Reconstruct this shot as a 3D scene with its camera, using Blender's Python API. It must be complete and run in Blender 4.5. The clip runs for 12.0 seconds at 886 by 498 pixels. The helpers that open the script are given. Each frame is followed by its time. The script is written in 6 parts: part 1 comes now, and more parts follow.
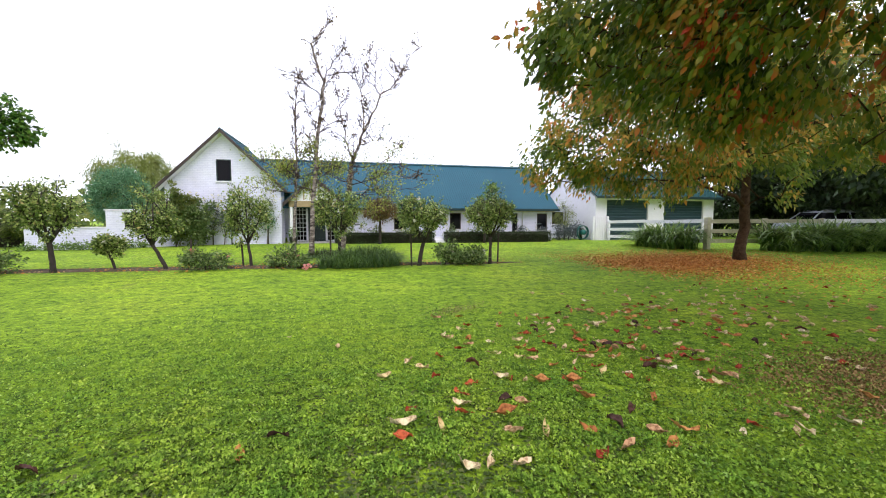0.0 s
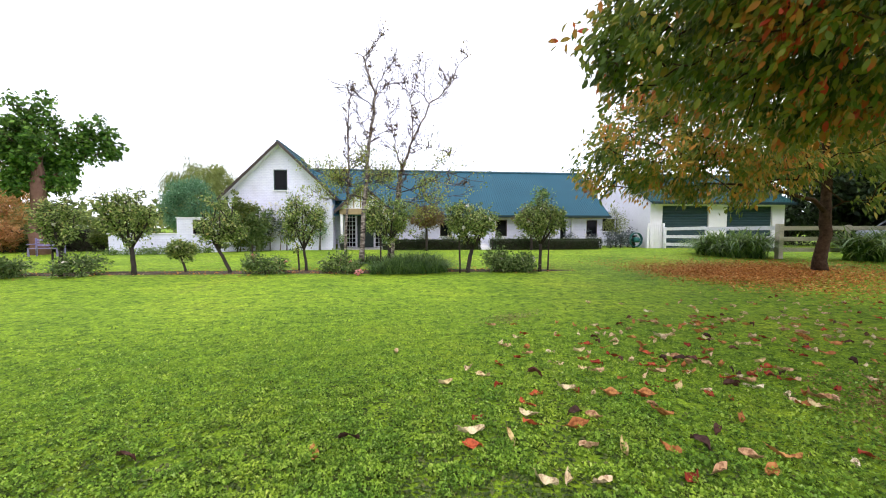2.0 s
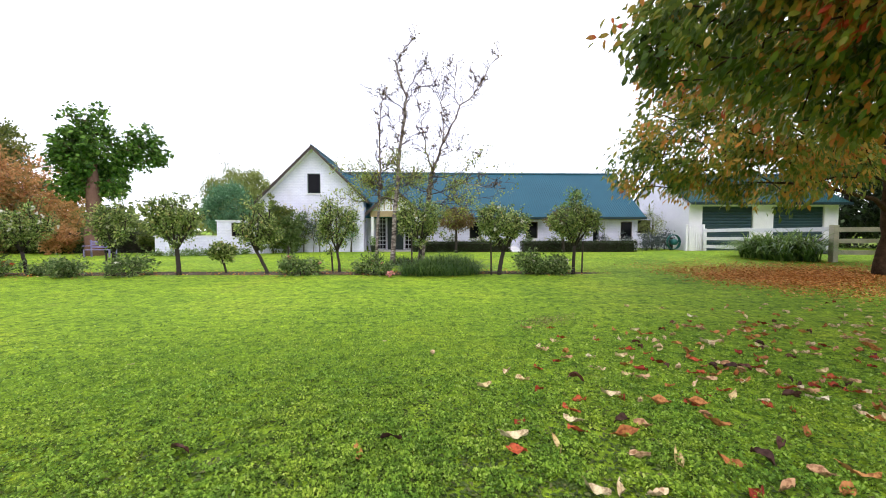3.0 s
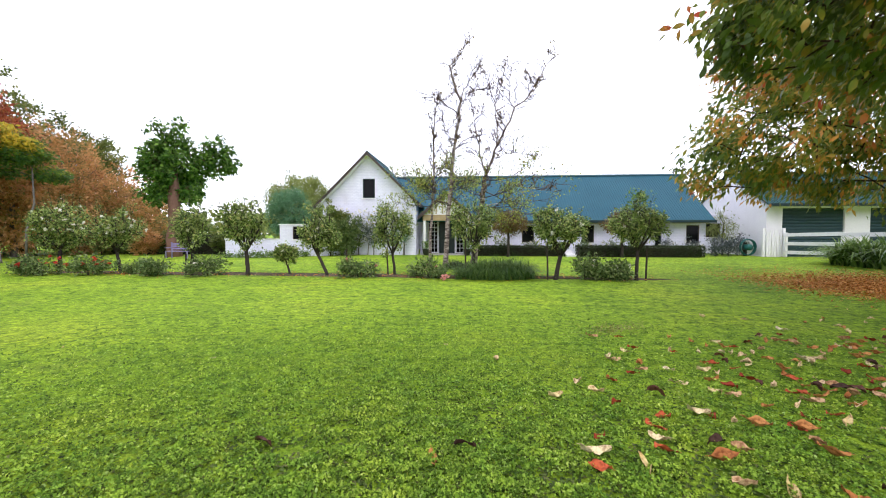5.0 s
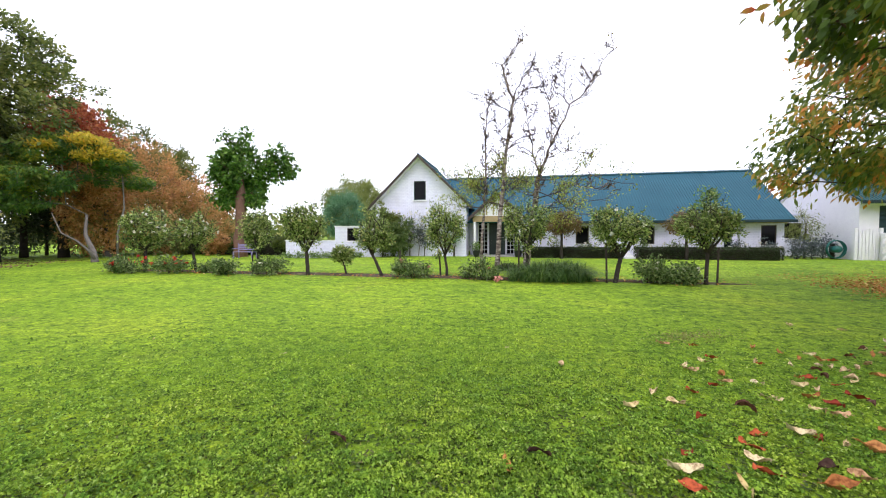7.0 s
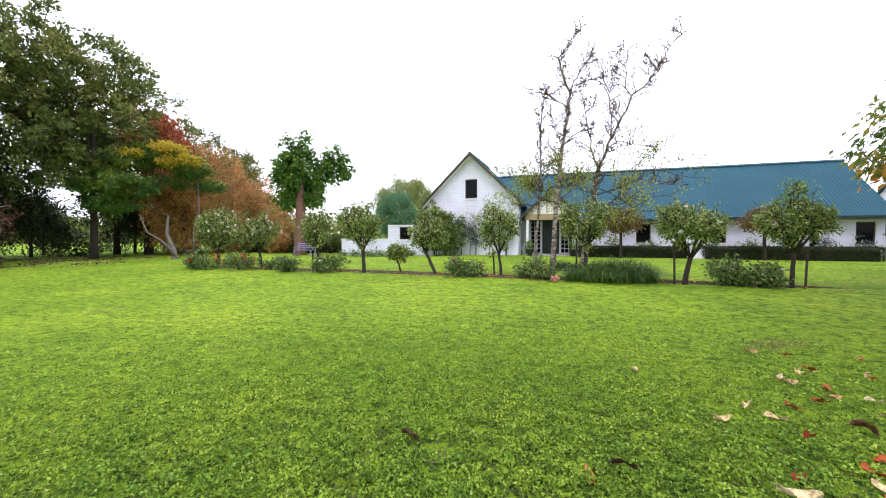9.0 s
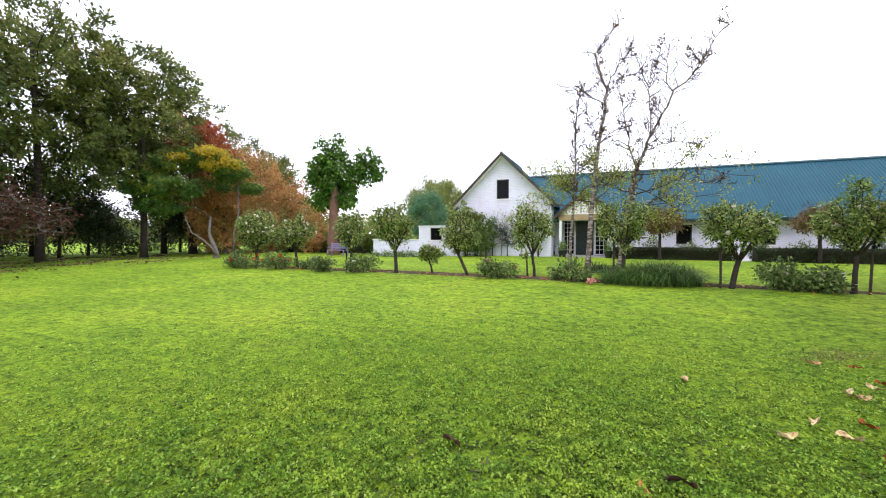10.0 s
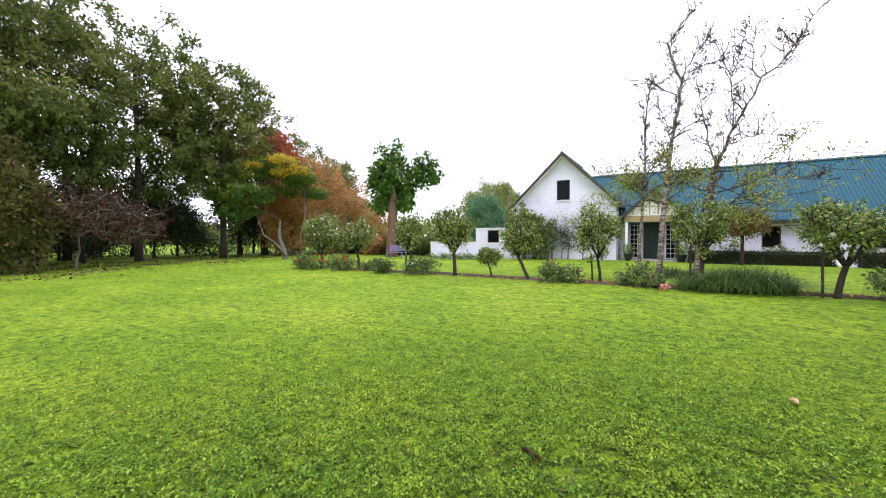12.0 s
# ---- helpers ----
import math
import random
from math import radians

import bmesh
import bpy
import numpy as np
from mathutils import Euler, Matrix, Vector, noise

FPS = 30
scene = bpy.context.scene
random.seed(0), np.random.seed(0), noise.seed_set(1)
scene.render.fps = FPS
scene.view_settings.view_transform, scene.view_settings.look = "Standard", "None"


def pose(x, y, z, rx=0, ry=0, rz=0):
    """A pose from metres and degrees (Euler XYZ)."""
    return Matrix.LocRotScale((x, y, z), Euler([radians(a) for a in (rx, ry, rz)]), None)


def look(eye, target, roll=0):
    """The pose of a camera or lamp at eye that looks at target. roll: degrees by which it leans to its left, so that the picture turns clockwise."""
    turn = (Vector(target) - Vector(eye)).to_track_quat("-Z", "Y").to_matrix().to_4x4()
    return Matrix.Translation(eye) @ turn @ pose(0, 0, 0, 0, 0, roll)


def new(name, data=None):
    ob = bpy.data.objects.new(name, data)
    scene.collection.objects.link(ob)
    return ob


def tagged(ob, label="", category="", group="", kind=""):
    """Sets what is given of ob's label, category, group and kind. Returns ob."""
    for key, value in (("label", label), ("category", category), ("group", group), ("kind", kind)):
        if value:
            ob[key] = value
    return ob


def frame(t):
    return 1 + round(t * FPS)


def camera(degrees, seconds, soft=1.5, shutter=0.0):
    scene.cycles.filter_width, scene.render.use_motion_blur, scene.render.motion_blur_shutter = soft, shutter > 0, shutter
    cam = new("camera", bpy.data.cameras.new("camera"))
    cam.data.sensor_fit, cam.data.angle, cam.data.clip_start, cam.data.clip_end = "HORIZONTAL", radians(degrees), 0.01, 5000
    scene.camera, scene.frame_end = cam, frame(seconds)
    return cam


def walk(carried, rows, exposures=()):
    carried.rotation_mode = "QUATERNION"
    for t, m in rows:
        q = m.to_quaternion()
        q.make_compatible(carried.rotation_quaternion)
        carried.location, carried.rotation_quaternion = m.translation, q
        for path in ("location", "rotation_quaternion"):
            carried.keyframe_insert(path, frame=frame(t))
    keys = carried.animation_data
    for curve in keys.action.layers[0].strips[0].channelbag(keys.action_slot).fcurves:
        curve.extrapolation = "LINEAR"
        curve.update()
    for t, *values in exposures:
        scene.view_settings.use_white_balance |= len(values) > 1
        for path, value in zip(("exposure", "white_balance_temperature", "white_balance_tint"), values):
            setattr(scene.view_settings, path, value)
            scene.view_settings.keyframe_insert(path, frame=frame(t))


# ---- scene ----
cam = camera(96.8, 12.0, soft=1.05)
PATH = [
    (0, (0.059, -0.389, 1.467), (0.5456, 1.7512, 1.3101), 0.0),
    (0.5, (0.011, -0.375, 1.463), (0.4334, 1.7798, 1.3167), 0.1),
    (1, (-0.029, -0.360, 1.459), (0.3377, 1.8051, 1.3233), 0.1),
    (1.5, (-0.064, -0.341, 1.456), (0.2497, 1.8337, 1.3288), -0.0),
    (2, (-0.118, -0.326, 1.452), (0.1353, 1.8557, 1.3354), -0.0),
    (2.5, (-0.171, -0.309, 1.449), (-0.0044, 1.8810, 1.3376), -0.1),
    (3, (-0.217, -0.290, 1.439), (-0.1177, 1.9052, 1.3354), -0.1),
    (5, (-0.398, -0.234, 1.427), (-0.5676, 1.9580, 1.3453), 0.0),
    (5.5, (-0.441, -0.232, 1.425), (-0.6765, 1.9536, 1.3453), -0.1),
    (6, (-0.479, -0.231, 1.428), (-0.7810, 1.9470, 1.3497), -0.1),
    (6.5, (-0.519, -0.227, 1.427), (-0.8822, 1.9426, 1.3519), -0.1),
    (7, (-0.567, -0.218, 1.422), (-0.9977, 1.9382, 1.3486), -0.1),
    (9, (-0.745, -0.197, 1.415), (-1.4366, 1.8898, 1.3354), -0.2),
    (9.5, (-0.810, -0.172, 1.419), (-1.5774, 1.8887, 1.3420), -0.1),
    (10, (-0.850, -0.178, 1.426), (-1.6940, 1.8513, 1.3497), -0.1),
    (10.5, (-0.884, -0.194, 1.432), (-1.7908, 1.8095, 1.3574), -0.2),
    (11, (-0.927, -0.193, 1.431), (-1.8997, 1.7798, 1.3574), -0.1),
    (11.5, (-0.976, -0.182, 1.429), (-2.0229, 1.7523, 1.3596), -0.1),
    (12, (-1.029, -0.165, 1.427), (-2.1450, 1.7303, 1.3651), -0.1),
]
walk(cam, [(t, look(eye, target, roll)) for t, eye, target, roll in PATH])

# ---- world, sun ----
SUN_EL, SUN_ROT = 58.0, 165.0
world = bpy.data.worlds.new("overcast")
scene.world = world
world.use_nodes = True
wn, wl = world.node_tree.nodes, world.node_tree.links
wn.clear()
sky = wn.new("ShaderNodeTexSky")
sky.sky_type, sky.sun_disc = "NISHITA", False
sky.sun_elevation, sky.sun_rotation = radians(SUN_EL), radians(SUN_ROT)
sky.dust_density, sky.air_density = 4.0, 1.0
cloud = wn.new("ShaderNodeRGB")
cloud.outputs[0].default_value = (0.975, 0.975, 1.13, 1)
bg_sky, bg_cloud, both, wout = wn.new("ShaderNodeBackground"), wn.new("ShaderNodeBackground"), wn.new("ShaderNodeAddShader"), wn.new("ShaderNodeOutputWorld")
bg_sky.inputs[1].default_value = 0.05
bg_cloud.inputs[1].default_value = 1.74
wl.new(sky.outputs[0], bg_sky.inputs[0])
wl.new(cloud.outputs[0], bg_cloud.inputs[0])
wl.new(bg_sky.outputs[0], both.inputs[0])
wl.new(bg_cloud.outputs[0], both.inputs[1])
wl.new(both.outputs[0], wout.inputs[0])
sun = new("sun", bpy.data.lights.new("sun", "SUN"))
sun.data.energy, sun.data.angle, sun.data.color = 1.15, radians(25), (1.0, 0.965, 0.925)
az = radians(SUN_ROT)
sun.matrix_world = look((0, 0, 30), (-math.sin(az) * 20, -math.cos(az) * 20, 30 - 20 * math.tan(radians(SUN_EL))))
scene.view_settings.exposure = -0.08

# ---- materials ----
rng = np.random.default_rng(7)


def ramp(n, l, source, stops):
    r = n.new("ShaderNodeValToRGB")
    while len(r.color_ramp.elements) < len(stops):
        r.color_ramp.elements.new(0.5)
    for e, (p, c) in zip(r.color_ramp.elements, stops):
        e.position, e.color = p, (*c, 1)
    l.new(source, r.inputs[0])
    return r.outputs[0]


def noise_out(n, l, scale, detail=4, vec=None, rough=0.6):
    t = n.new("ShaderNodeTexNoise")
    t.inputs["Scale"].default_value, t.inputs["Detail"].default_value, t.inputs["Roughness"].default_value = scale, detail, rough
    if vec is None:
        vec = n.new("ShaderNodeTexCoord").outputs["Object"]
    l.new(vec, t.inputs["Vector"])
    return t.outputs[0]


def mix_col(n, l, a, b, fac, blend="MIX"):
    m = n.new("ShaderNodeMix")
    m.data_type, m.blend_type = "RGBA", blend
    if isinstance(fac, float):
        m.inputs[0].default_value = fac
    else:
        l.new(fac, m.inputs[0])
    for i, v in ((6, a), (7, b)):
        if isinstance(v, tuple):
            m.inputs[i].default_value = (*v, 1)
        else:
            l.new(v, m.inputs[i])
    return m.outputs[2]


def base_mat(name, rough=0.7, metal=0.0, spec=0.5):
    m = bpy.data.materials.new(name)
    m.use_nodes = True
    n, l = m.node_tree.nodes, m.node_tree.links
    b = n["Principled BSDF"]
    b.inputs["Roughness"].default_value, b.inputs["Metallic"].default_value = rough, metal
    b.inputs["Specular IOR Level"].default_value = spec
    return m, n, l, b


def surface(name, c1, c2, scale=6.0, fine=60.0, rough=0.7, metal=0.0, bump=0.15, dist=0.01, spec=0.4):
    """Two-scale mottled surface: broad stains between two colours, fine grain on top, bump from the grain."""
    m, n, l, b = base_mat(name, rough, metal, spec)
    broad = noise_out(n, l, scale)
    grain = noise_out(n, l, fine, 5)
    col = ramp(n, l, broad, [(0.3, c1), (0.7, c2)])
    dark = ramp(n, l, grain, [(0.25, (0.72, 0.72, 0.72)), (0.6, (1, 1, 1))])
    l.new(mix_col(n, l, col, dark, 0.7, "MULTIPLY"), b.inputs["Base Color"])
    bp = n.new("ShaderNodeBump")
    bp.inputs["Strength"].default_value, bp.inputs["Distance"].default_value = bump, dist
    l.new(grain, bp.inputs["Height"])
    l.new(bp.outputs[0], b.inputs["Normal"])
    return m


def leaf_mat(name, stops, light=0.35, rough=0.5, patch=0.0, tuft=0.0):
    """Leaves: each island takes its own colour of the ramp; some light passes through."""
    m, n, l, b = base_mat(name, rough, 0, 0.08 if tuft > 0 else 0.22)
    isl = n.new("ShaderNodeNewGeometry").outputs["Random Per Island"]
    if patch > 0:
        big = noise_out(n, l, patch, 2)
        mr = n.new("ShaderNodeMath")
        mr.operation = "MULTIPLY_ADD"
        l.new(big, mr.inputs[0])
        mr.inputs[1].default_value, mr.inputs[2].default_value = 1.9, -0.72
        half = n.new("ShaderNodeMath")
        half.operation = "MULTIPLY"
        l.new(isl, half.inputs[0])
        half.inputs[1].default_value = 0.55
        isl = half.outputs[0]
        ad = n.new("ShaderNodeMath")
        ad.operation, ad.use_clamp = "ADD", True
        l.new(mr.outputs[0], ad.inputs[0])
        l.new(isl, ad.inputs[1])
        isl = ad.outputs[0]
    col = ramp(n, l, isl, stops)
    if tuft > 0:
        tone = ramp(n, l, noise_out(n, l, tuft, 4, None, 0.6), [(0.34, (0.50, 0.58, 0.55)), (0.48, (0.98, 0.99, 0.97)), (0.64, (1.34, 1.24, 1.12))])
        wide = ramp(n, l, noise_out(n, l, 1.3, 5, None, 0.65), [(0.34, (0.74, 0.88, 0.90)), (0.50, (1.0, 1.0, 1.0)), (0.66, (1.34, 1.14, 1.10))])
        col = mix_col(n, l, mix_col(n, l, col, tone, 0.9, "MULTIPLY"), wide, 0.9, "MULTIPLY")
    l.new(col, b.inputs["Base Color"])
    tr = n.new("ShaderNodeBsdfTranslucent")
    warm = mix_col(n, l, col, (1.0, 0.95, 0.5), 0.12)
    l.new(warm, tr.inputs[0])
    mx = n.new("ShaderNodeMixShader")
    mx.inputs[0].default_value = light
    l.new(b.outputs[0], mx.inputs[1])
    l.new(tr.outputs[0], mx.inputs[2])
    l.new(mx.outputs[0], n["Material Output"].inputs[0])
    return m


def lawn_mat():
    m, n, l, b = base_mat("lawn", 0.85, 0, 0.2)
    tc = n.new("ShaderNodeTexCoord").outputs["Object"]
    c = ramp(n, l, noise_out(n, l, 0.35, 5, tc), [(0.3, (0.160, 0.288, 0.018)), (0.5, (0.232, 0.380, 0.024)), (0.72, (0.335, 0.455, 0.036))])
    mid = ramp(n, l, noise_out(n, l, 2.6, 6, tc, 0.7), [(0.3, (0.62, 0.68, 0.6)), (0.62, (1.12, 1.08, 1.0))])
    mow = n.new("ShaderNodeMapping")
    mow.inputs["Scale"].default_value = (0.35, 2.2, 1)
    mow.inputs["Rotation"].default_value = (0, 0, 0.15)
    l.new(tc, mow.inputs[0])
    streak = ramp(n, l, noise_out(n, l, 1.6, 4, mow.outputs[0]), [(0.35, (0.82, 0.85, 0.8)), (0.6, (1.05, 1.03, 1.0))])
    fine = noise_out(n, l, 26, 8, tc, 0.72)
    clump = ramp(n, l, noise_out(n, l, 7.5, 3, tc, 0.6), [(0.34, (0.42, 0.50, 0.45)), (0.48, (1.0, 1.0, 1.0)), (0.64, (1.32, 1.24, 1.12))])
    c = mix_col(n, l, c, clump, 1.0, "MULTIPLY")
    grain = ramp(n, l, fine, [(0.38, (0.14, 0.19, 0.14)), (0.46, (0.6, 0.66, 0.6)), (0.54, (1.2, 1.16, 1.08)), (0.66, (2.1, 1.95, 1.7))])
    worn = noise_out(n, l, 0.9, 5, tc, 0.65)
    col = mix_col(n, l, mix_col(n, l, mix_col(n, l, c, mid, 0.7, "MULTIPLY"), streak, 0.9, "MULTIPLY"), grain, 0.55, "MULTIPLY")
    straw = ramp(n, l, worn, [(0.60, (0, 0, 0)), (0.75, (1, 1, 1))])
    sf = n.new("ShaderNodeMath")
    sf.operation = "MULTIPLY"
    l.new(straw, sf.inputs[0])
    sf.inputs[1].default_value = 0.4
    col = mix_col(n, l, col, (0.28, 0.27, 0.08), sf.outputs[0])
    l.new(col, b.inputs["Base Color"])
    bp = n.new("ShaderNodeBump")
    bp.inputs["Strength"].default_value, bp.inputs["Distance"].default_value = 1.0, 0.05
    l.new(fine, bp.inputs["Height"])
    l.new(bp.outputs[0], b.inputs["Normal"])
    return m


def brick_mat():
    """Whitewashed brick: joints as relief, slight stains."""
    m, n, l, b = base_mat("white_brick", 0.75, 0, 0.3)
    geo = n.new("ShaderNodeNewGeometry")
    sp = n.new("ShaderNodeSeparateXYZ")
    l.new(geo.outputs["Position"], sp.inputs[0])
    add = n.new("ShaderNodeMath")
    l.new(sp.outputs[0], add.inputs[0])
    l.new(sp.outputs[1], add.inputs[1])
    cm = n.new("ShaderNodeCombineXYZ")
    l.new(add.outputs[0], cm.inputs[0])
    l.new(sp.outputs[2], cm.inputs[1])
    br = n.new("ShaderNodeTexBrick")
    l.new(cm.outputs[0], br.inputs["Vector"])
    br.inputs["Scale"].default_value = 1.0
    br.inputs["Brick Width"].default_value, br.inputs["Row Height"].default_value, br.inputs["Mortar Size"].default_value = 0.23, 0.086, 0.006
    br.inputs["Color1"].default_value, br.inputs["Color2"].default_value, br.inputs["Mortar"].default_value = (0.82, 0.82, 0.97, 1), (0.77, 0.77, 0.94, 1), (0.63, 0.63, 0.80, 1)
    stain = ramp(n, l, noise_out(n, l, 0.9, 5, geo.outputs["Position"]), [(0.3, (0.86, 0.85, 0.84)), (0.6, (1, 1, 1))])
    l.new(mix_col(n, l, br.outputs[0], stain, 1.0, "MULTIPLY"), b.inputs["Base Color"])
    bp = n.new("ShaderNodeBump")
    bp.invert = True
    bp.inputs["Strength"].default_value, bp.inputs["Distance"].default_value = 0.5, 0.006
    l.new(br.outputs["Fac"], bp.inputs["Height"])
    l.new(bp.outputs[0], b.inputs["Normal"])
    return m


def glass_mat(name, tint):
    m, n, l, b = base_mat(name, 0.08, 0, 0.10)
    b.inputs["Base Color"].default_value = (*tint, 1)
    return m


def bark_birch():
    m, n, l, b = base_mat("birch_bark", 0.8, 0, 0.2)
    tc = n.new("ShaderNodeTexCoord").outputs["Object"]
    mp = n.new("ShaderNodeMapping")
    mp.inputs["Scale"].default_value = (3, 3, 9)
    l.new(tc, mp.inputs[0])
    c = ramp(n, l, noise_out(n, l, 1.3, 5, mp.outputs[0], 0.7), [(0.38, (0.045, 0.034, 0.032)), (0.49, (0.19, 0.15, 0.135)), (0.64, (0.52, 0.46, 0.42))])
    l.new(c, b.inputs["Base Color"])
    return m


M_LAWN = lawn_mat()
M_BRICK = brick_mat()
M_WHITE = surface("white_paint", (0.83, 0.82, 0.87), (0.89, 0.88, 0.92), 3, 40, 0.5, bump=0.05)
# the fence's white dimmed to cream: tree shade put into the colour
M_SHADEPAINT = surface("shaded_white_paint", (0.46, 0.42, 0.30), (0.66, 0.61, 0.47), 2.5, 30, 0.7, bump=0.3)
M_ROOF = surface("roof_steel", (0.015, 0.083, 0.122), (0.024, 0.108, 0.152), 0.5, 12, 0.55, 0.0, 0.05, spec=0.22)
M_SHEDROOF = surface("shed_roof_steel", (0.012, 0.060, 0.062), (0.018, 0.078, 0.080), 0.5, 12, 0.6, 0.0, 0.05, spec=0.2)
M_RIDGE = surface("roof_flashing", (0.018, 0.075, 0.105), (0.03, 0.10, 0.135), 2, 20, 0.45)
M_BARGE = surface("dark_barge_board", (0.045, 0.030, 0.028), (0.07, 0.05, 0.045), 3, 30, 0.6)
M_GUTTER = surface("dark_gutter", (0.012, 0.03, 0.035), (0.02, 0.045, 0.05), 3, 30, 0.4)
M_SOFFIT = surface("timber_soffit", (0.34, 0.25, 0.13), (0.45, 0.34, 0.19), 4, 40, 0.6)
M_GLASS = glass_mat("window_glass", (0.006, 0.006, 0.008))
M_BLIND = surface("brown_blind", (0.035, 0.022, 0.018), (0.05, 0.034, 0.028), 4, 40, 0.7)
M_DOOR = surface("dark_green_door", (0.008, 0.020, 0.018), (0.014, 0.03, 0.026), 3, 30, 0.4)
M_ROLLER = surface("roller_door_steel", (0.020, 0.050, 0.062), (0.028, 0.066, 0.080), 1.5, 25, 0.45)
M_CONC = surface("concrete", (0.30, 0.29, 0.28), (0.42, 0.41, 0.40), 2, 50, 0.85, bump=0.3)
M_MULCH = surface("bark_mulch", (0.06, 0.043, 0.028), (0.16, 0.12, 0.078), 5, 45, 0.95, bump=1.0, dist=0.03)
M_CRUMB = leaf_mat("soil_crumbs", [(0.0, (0.16, 0.098, 0.034)), (0.6, (0.29, 0.18, 0.065)), (1.0, (0.40, 0.29, 0.12))], 0.0, 0.9)
M_THATCH = leaf_mat("lawn_thatch", [(0.0, (0.030, 0.048, 0.010)), (0.7, (0.065, 0.105, 0.018)), (1.0, (0.13, 0.13, 0.045))], 0.0, 0.9)
M_STRAW = leaf_mat("dry_grass", [(0.0, (0.16, 0.15, 0.05)), (0.6, (0.30, 0.26, 0.10)), (1.0, (0.44, 0.38, 0.18))], 0.0, 0.9)
M_BARK = surface("tree_bark", (0.034, 0.020, 0.012), (0.105, 0.062, 0.038), 7, 28, 0.95, bump=1.0, dist=0.04, spec=0.15)
M_REDBARK = surface("pollard_bark", (0.14, 0.070, 0.052), (0.22, 0.12, 0.09), 4, 25, 0.9, bump=0.8, dist=0.02)
M_GREYBARK = surface("grey_bark", (0.11, 0.095, 0.085), (0.20, 0.175, 0.16), 5, 35, 0.9, bump=0.6)
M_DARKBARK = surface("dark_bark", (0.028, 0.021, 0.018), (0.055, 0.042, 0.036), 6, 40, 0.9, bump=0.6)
M_BIRCH = bark_birch()
M_BIRCHTWIG = surface("birch_twigs", (0.045, 0.030, 0.030), (0.10, 0.070, 0.070), 6, 40, 0.85, bump=0.3)
M_STAKE = surface("stake_timber", (0.03, 0.022, 0.018), (0.06, 0.045, 0.035), 6, 40, 0.85, bump=0.4)
M_BLUEPAINT = surface("lavender_painted_timber", (0.20, 0.17, 0.33), (0.30, 0.27, 0.44), 4, 30, 0.6)
M_CARPAINT = surface("silver_car_paint", (0.42, 0.44, 0.52), (0.48, 0.50, 0.58), 1, 80, 0.4, 0.1, 0.01)
M_BLUECAR = surface("blue_car_paint", (0.36, 0.38, 0.62), (0.42, 0.44, 0.68), 1, 80, 0.3, 0.1, 0.01)
M_RUBBER = surface("rubber", (0.02, 0.02, 0.02), (0.03, 0.03, 0.03), 5, 60, 0.8)
M_TAIL = surface("red_lens", (0.45, 0.02, 0.015), (0.5, 0.03, 0.02), 5, 60, 0.2)
M_HOSE = surface("green_hose", (0.01, 0.11, 0.10), (0.02, 0.15, 0.13), 5, 60, 0.5)
M_POT = surface("dark_glazed_pot", (0.02, 0.022, 0.026), (0.035, 0.036, 0.042), 5, 40, 0.35)

M_LF_NEAR = leaf_mat("persimmon_leaves", [(0.0, (0.028, 0.060, 0.007)), (0.34, (0.080, 0.140, 0.012)), (0.60, (0.180, 0.215, 0.020)), (0.78, (0.38, 0.23, 0.030)), (0.91, (0.50, 0.14, 0.030)), (1.0, (0.52, 0.05, 0.022))], 0.33, 0.35, 0.8)
M_LF_AUT = leaf_mat("autumn_leaves", [(0.0, (0.040, 0.100, 0.013)), (0.36, (0.125, 0.205, 0.024)), (0.57, (0.28, 0.29, 0.036)), (0.72, (0.56, 0.33, 0.05)), (0.89, (0.68, 0.27, 0.05)), (1.0, (0.56, 0.10, 0.035))], 0.44, 0.42, 0.5)
M_LF_DARK = leaf_mat("dark_green_leaves", [(0.0, (0.024, 0.046, 0.012)), (0.40, (0.082, 0.128, 0.024)), (0.80, (0.205, 0.230, 0.048)), (1.0, (0.36, 0.33, 0.11))], 0.34, 0.38, 0.3)
M_LF_OLIVE = leaf_mat("olive_brown_leaves", [(0.0, (0.06, 0.075, 0.02)), (0.5, (0.12, 0.130, 0.032)), (0.85, (0.20, 0.155, 0.045)), (1.0, (0.28, 0.19, 0.08))], 0.4, 0.45)
M_LF_RED = leaf_mat("red_leaves", [(0.0, (0.20, 0.035, 0.022)), (0.5, (0.38, 0.060, 0.030)), (1.0, (0.46, 0.15, 0.05))], 0.35)
M_LF_COPPER = leaf_mat("copper_leaves", [(0.0, (0.045, 0.016, 0.014)), (0.6, (0.10, 0.035, 0.028)), (1.0, (0.17, 0.07, 0.05))], 0.3)
M_LF_ORANGE = leaf_mat("orange_leaves", [(0.0, (0.11, 0.13, 0.032)), (0.28, (0.34, 0.22, 0.065)), (0.58, (0.58, 0.27, 0.105)), (0.84, (0.70, 0.42, 0.20)), (1.0, (0.42, 0.12, 0.065))], 0.5, 0.45, 0.6)
M_LF_YELLOW = leaf_mat("yellow_green_leaves", [(0.0, (0.018, 0.070, 0.022)), (0.5, (0.060, 0.150, 0.030)), (0.82, (0.17, 0.27, 0.035)), (1.0, (0.46, 0.42, 0.04))], 0.36, 0.42, 0.6)
M_LF_LOW = leaf_mat("birch_low_leaves", [(0.0, (0.09, 0.15, 0.024)), (0.5, (0.26, 0.33, 0.045)), (0.9, (0.44, 0.46, 0.08)), (1.0, (0.36, 0.22, 0.07))], 0.5, 0.42)
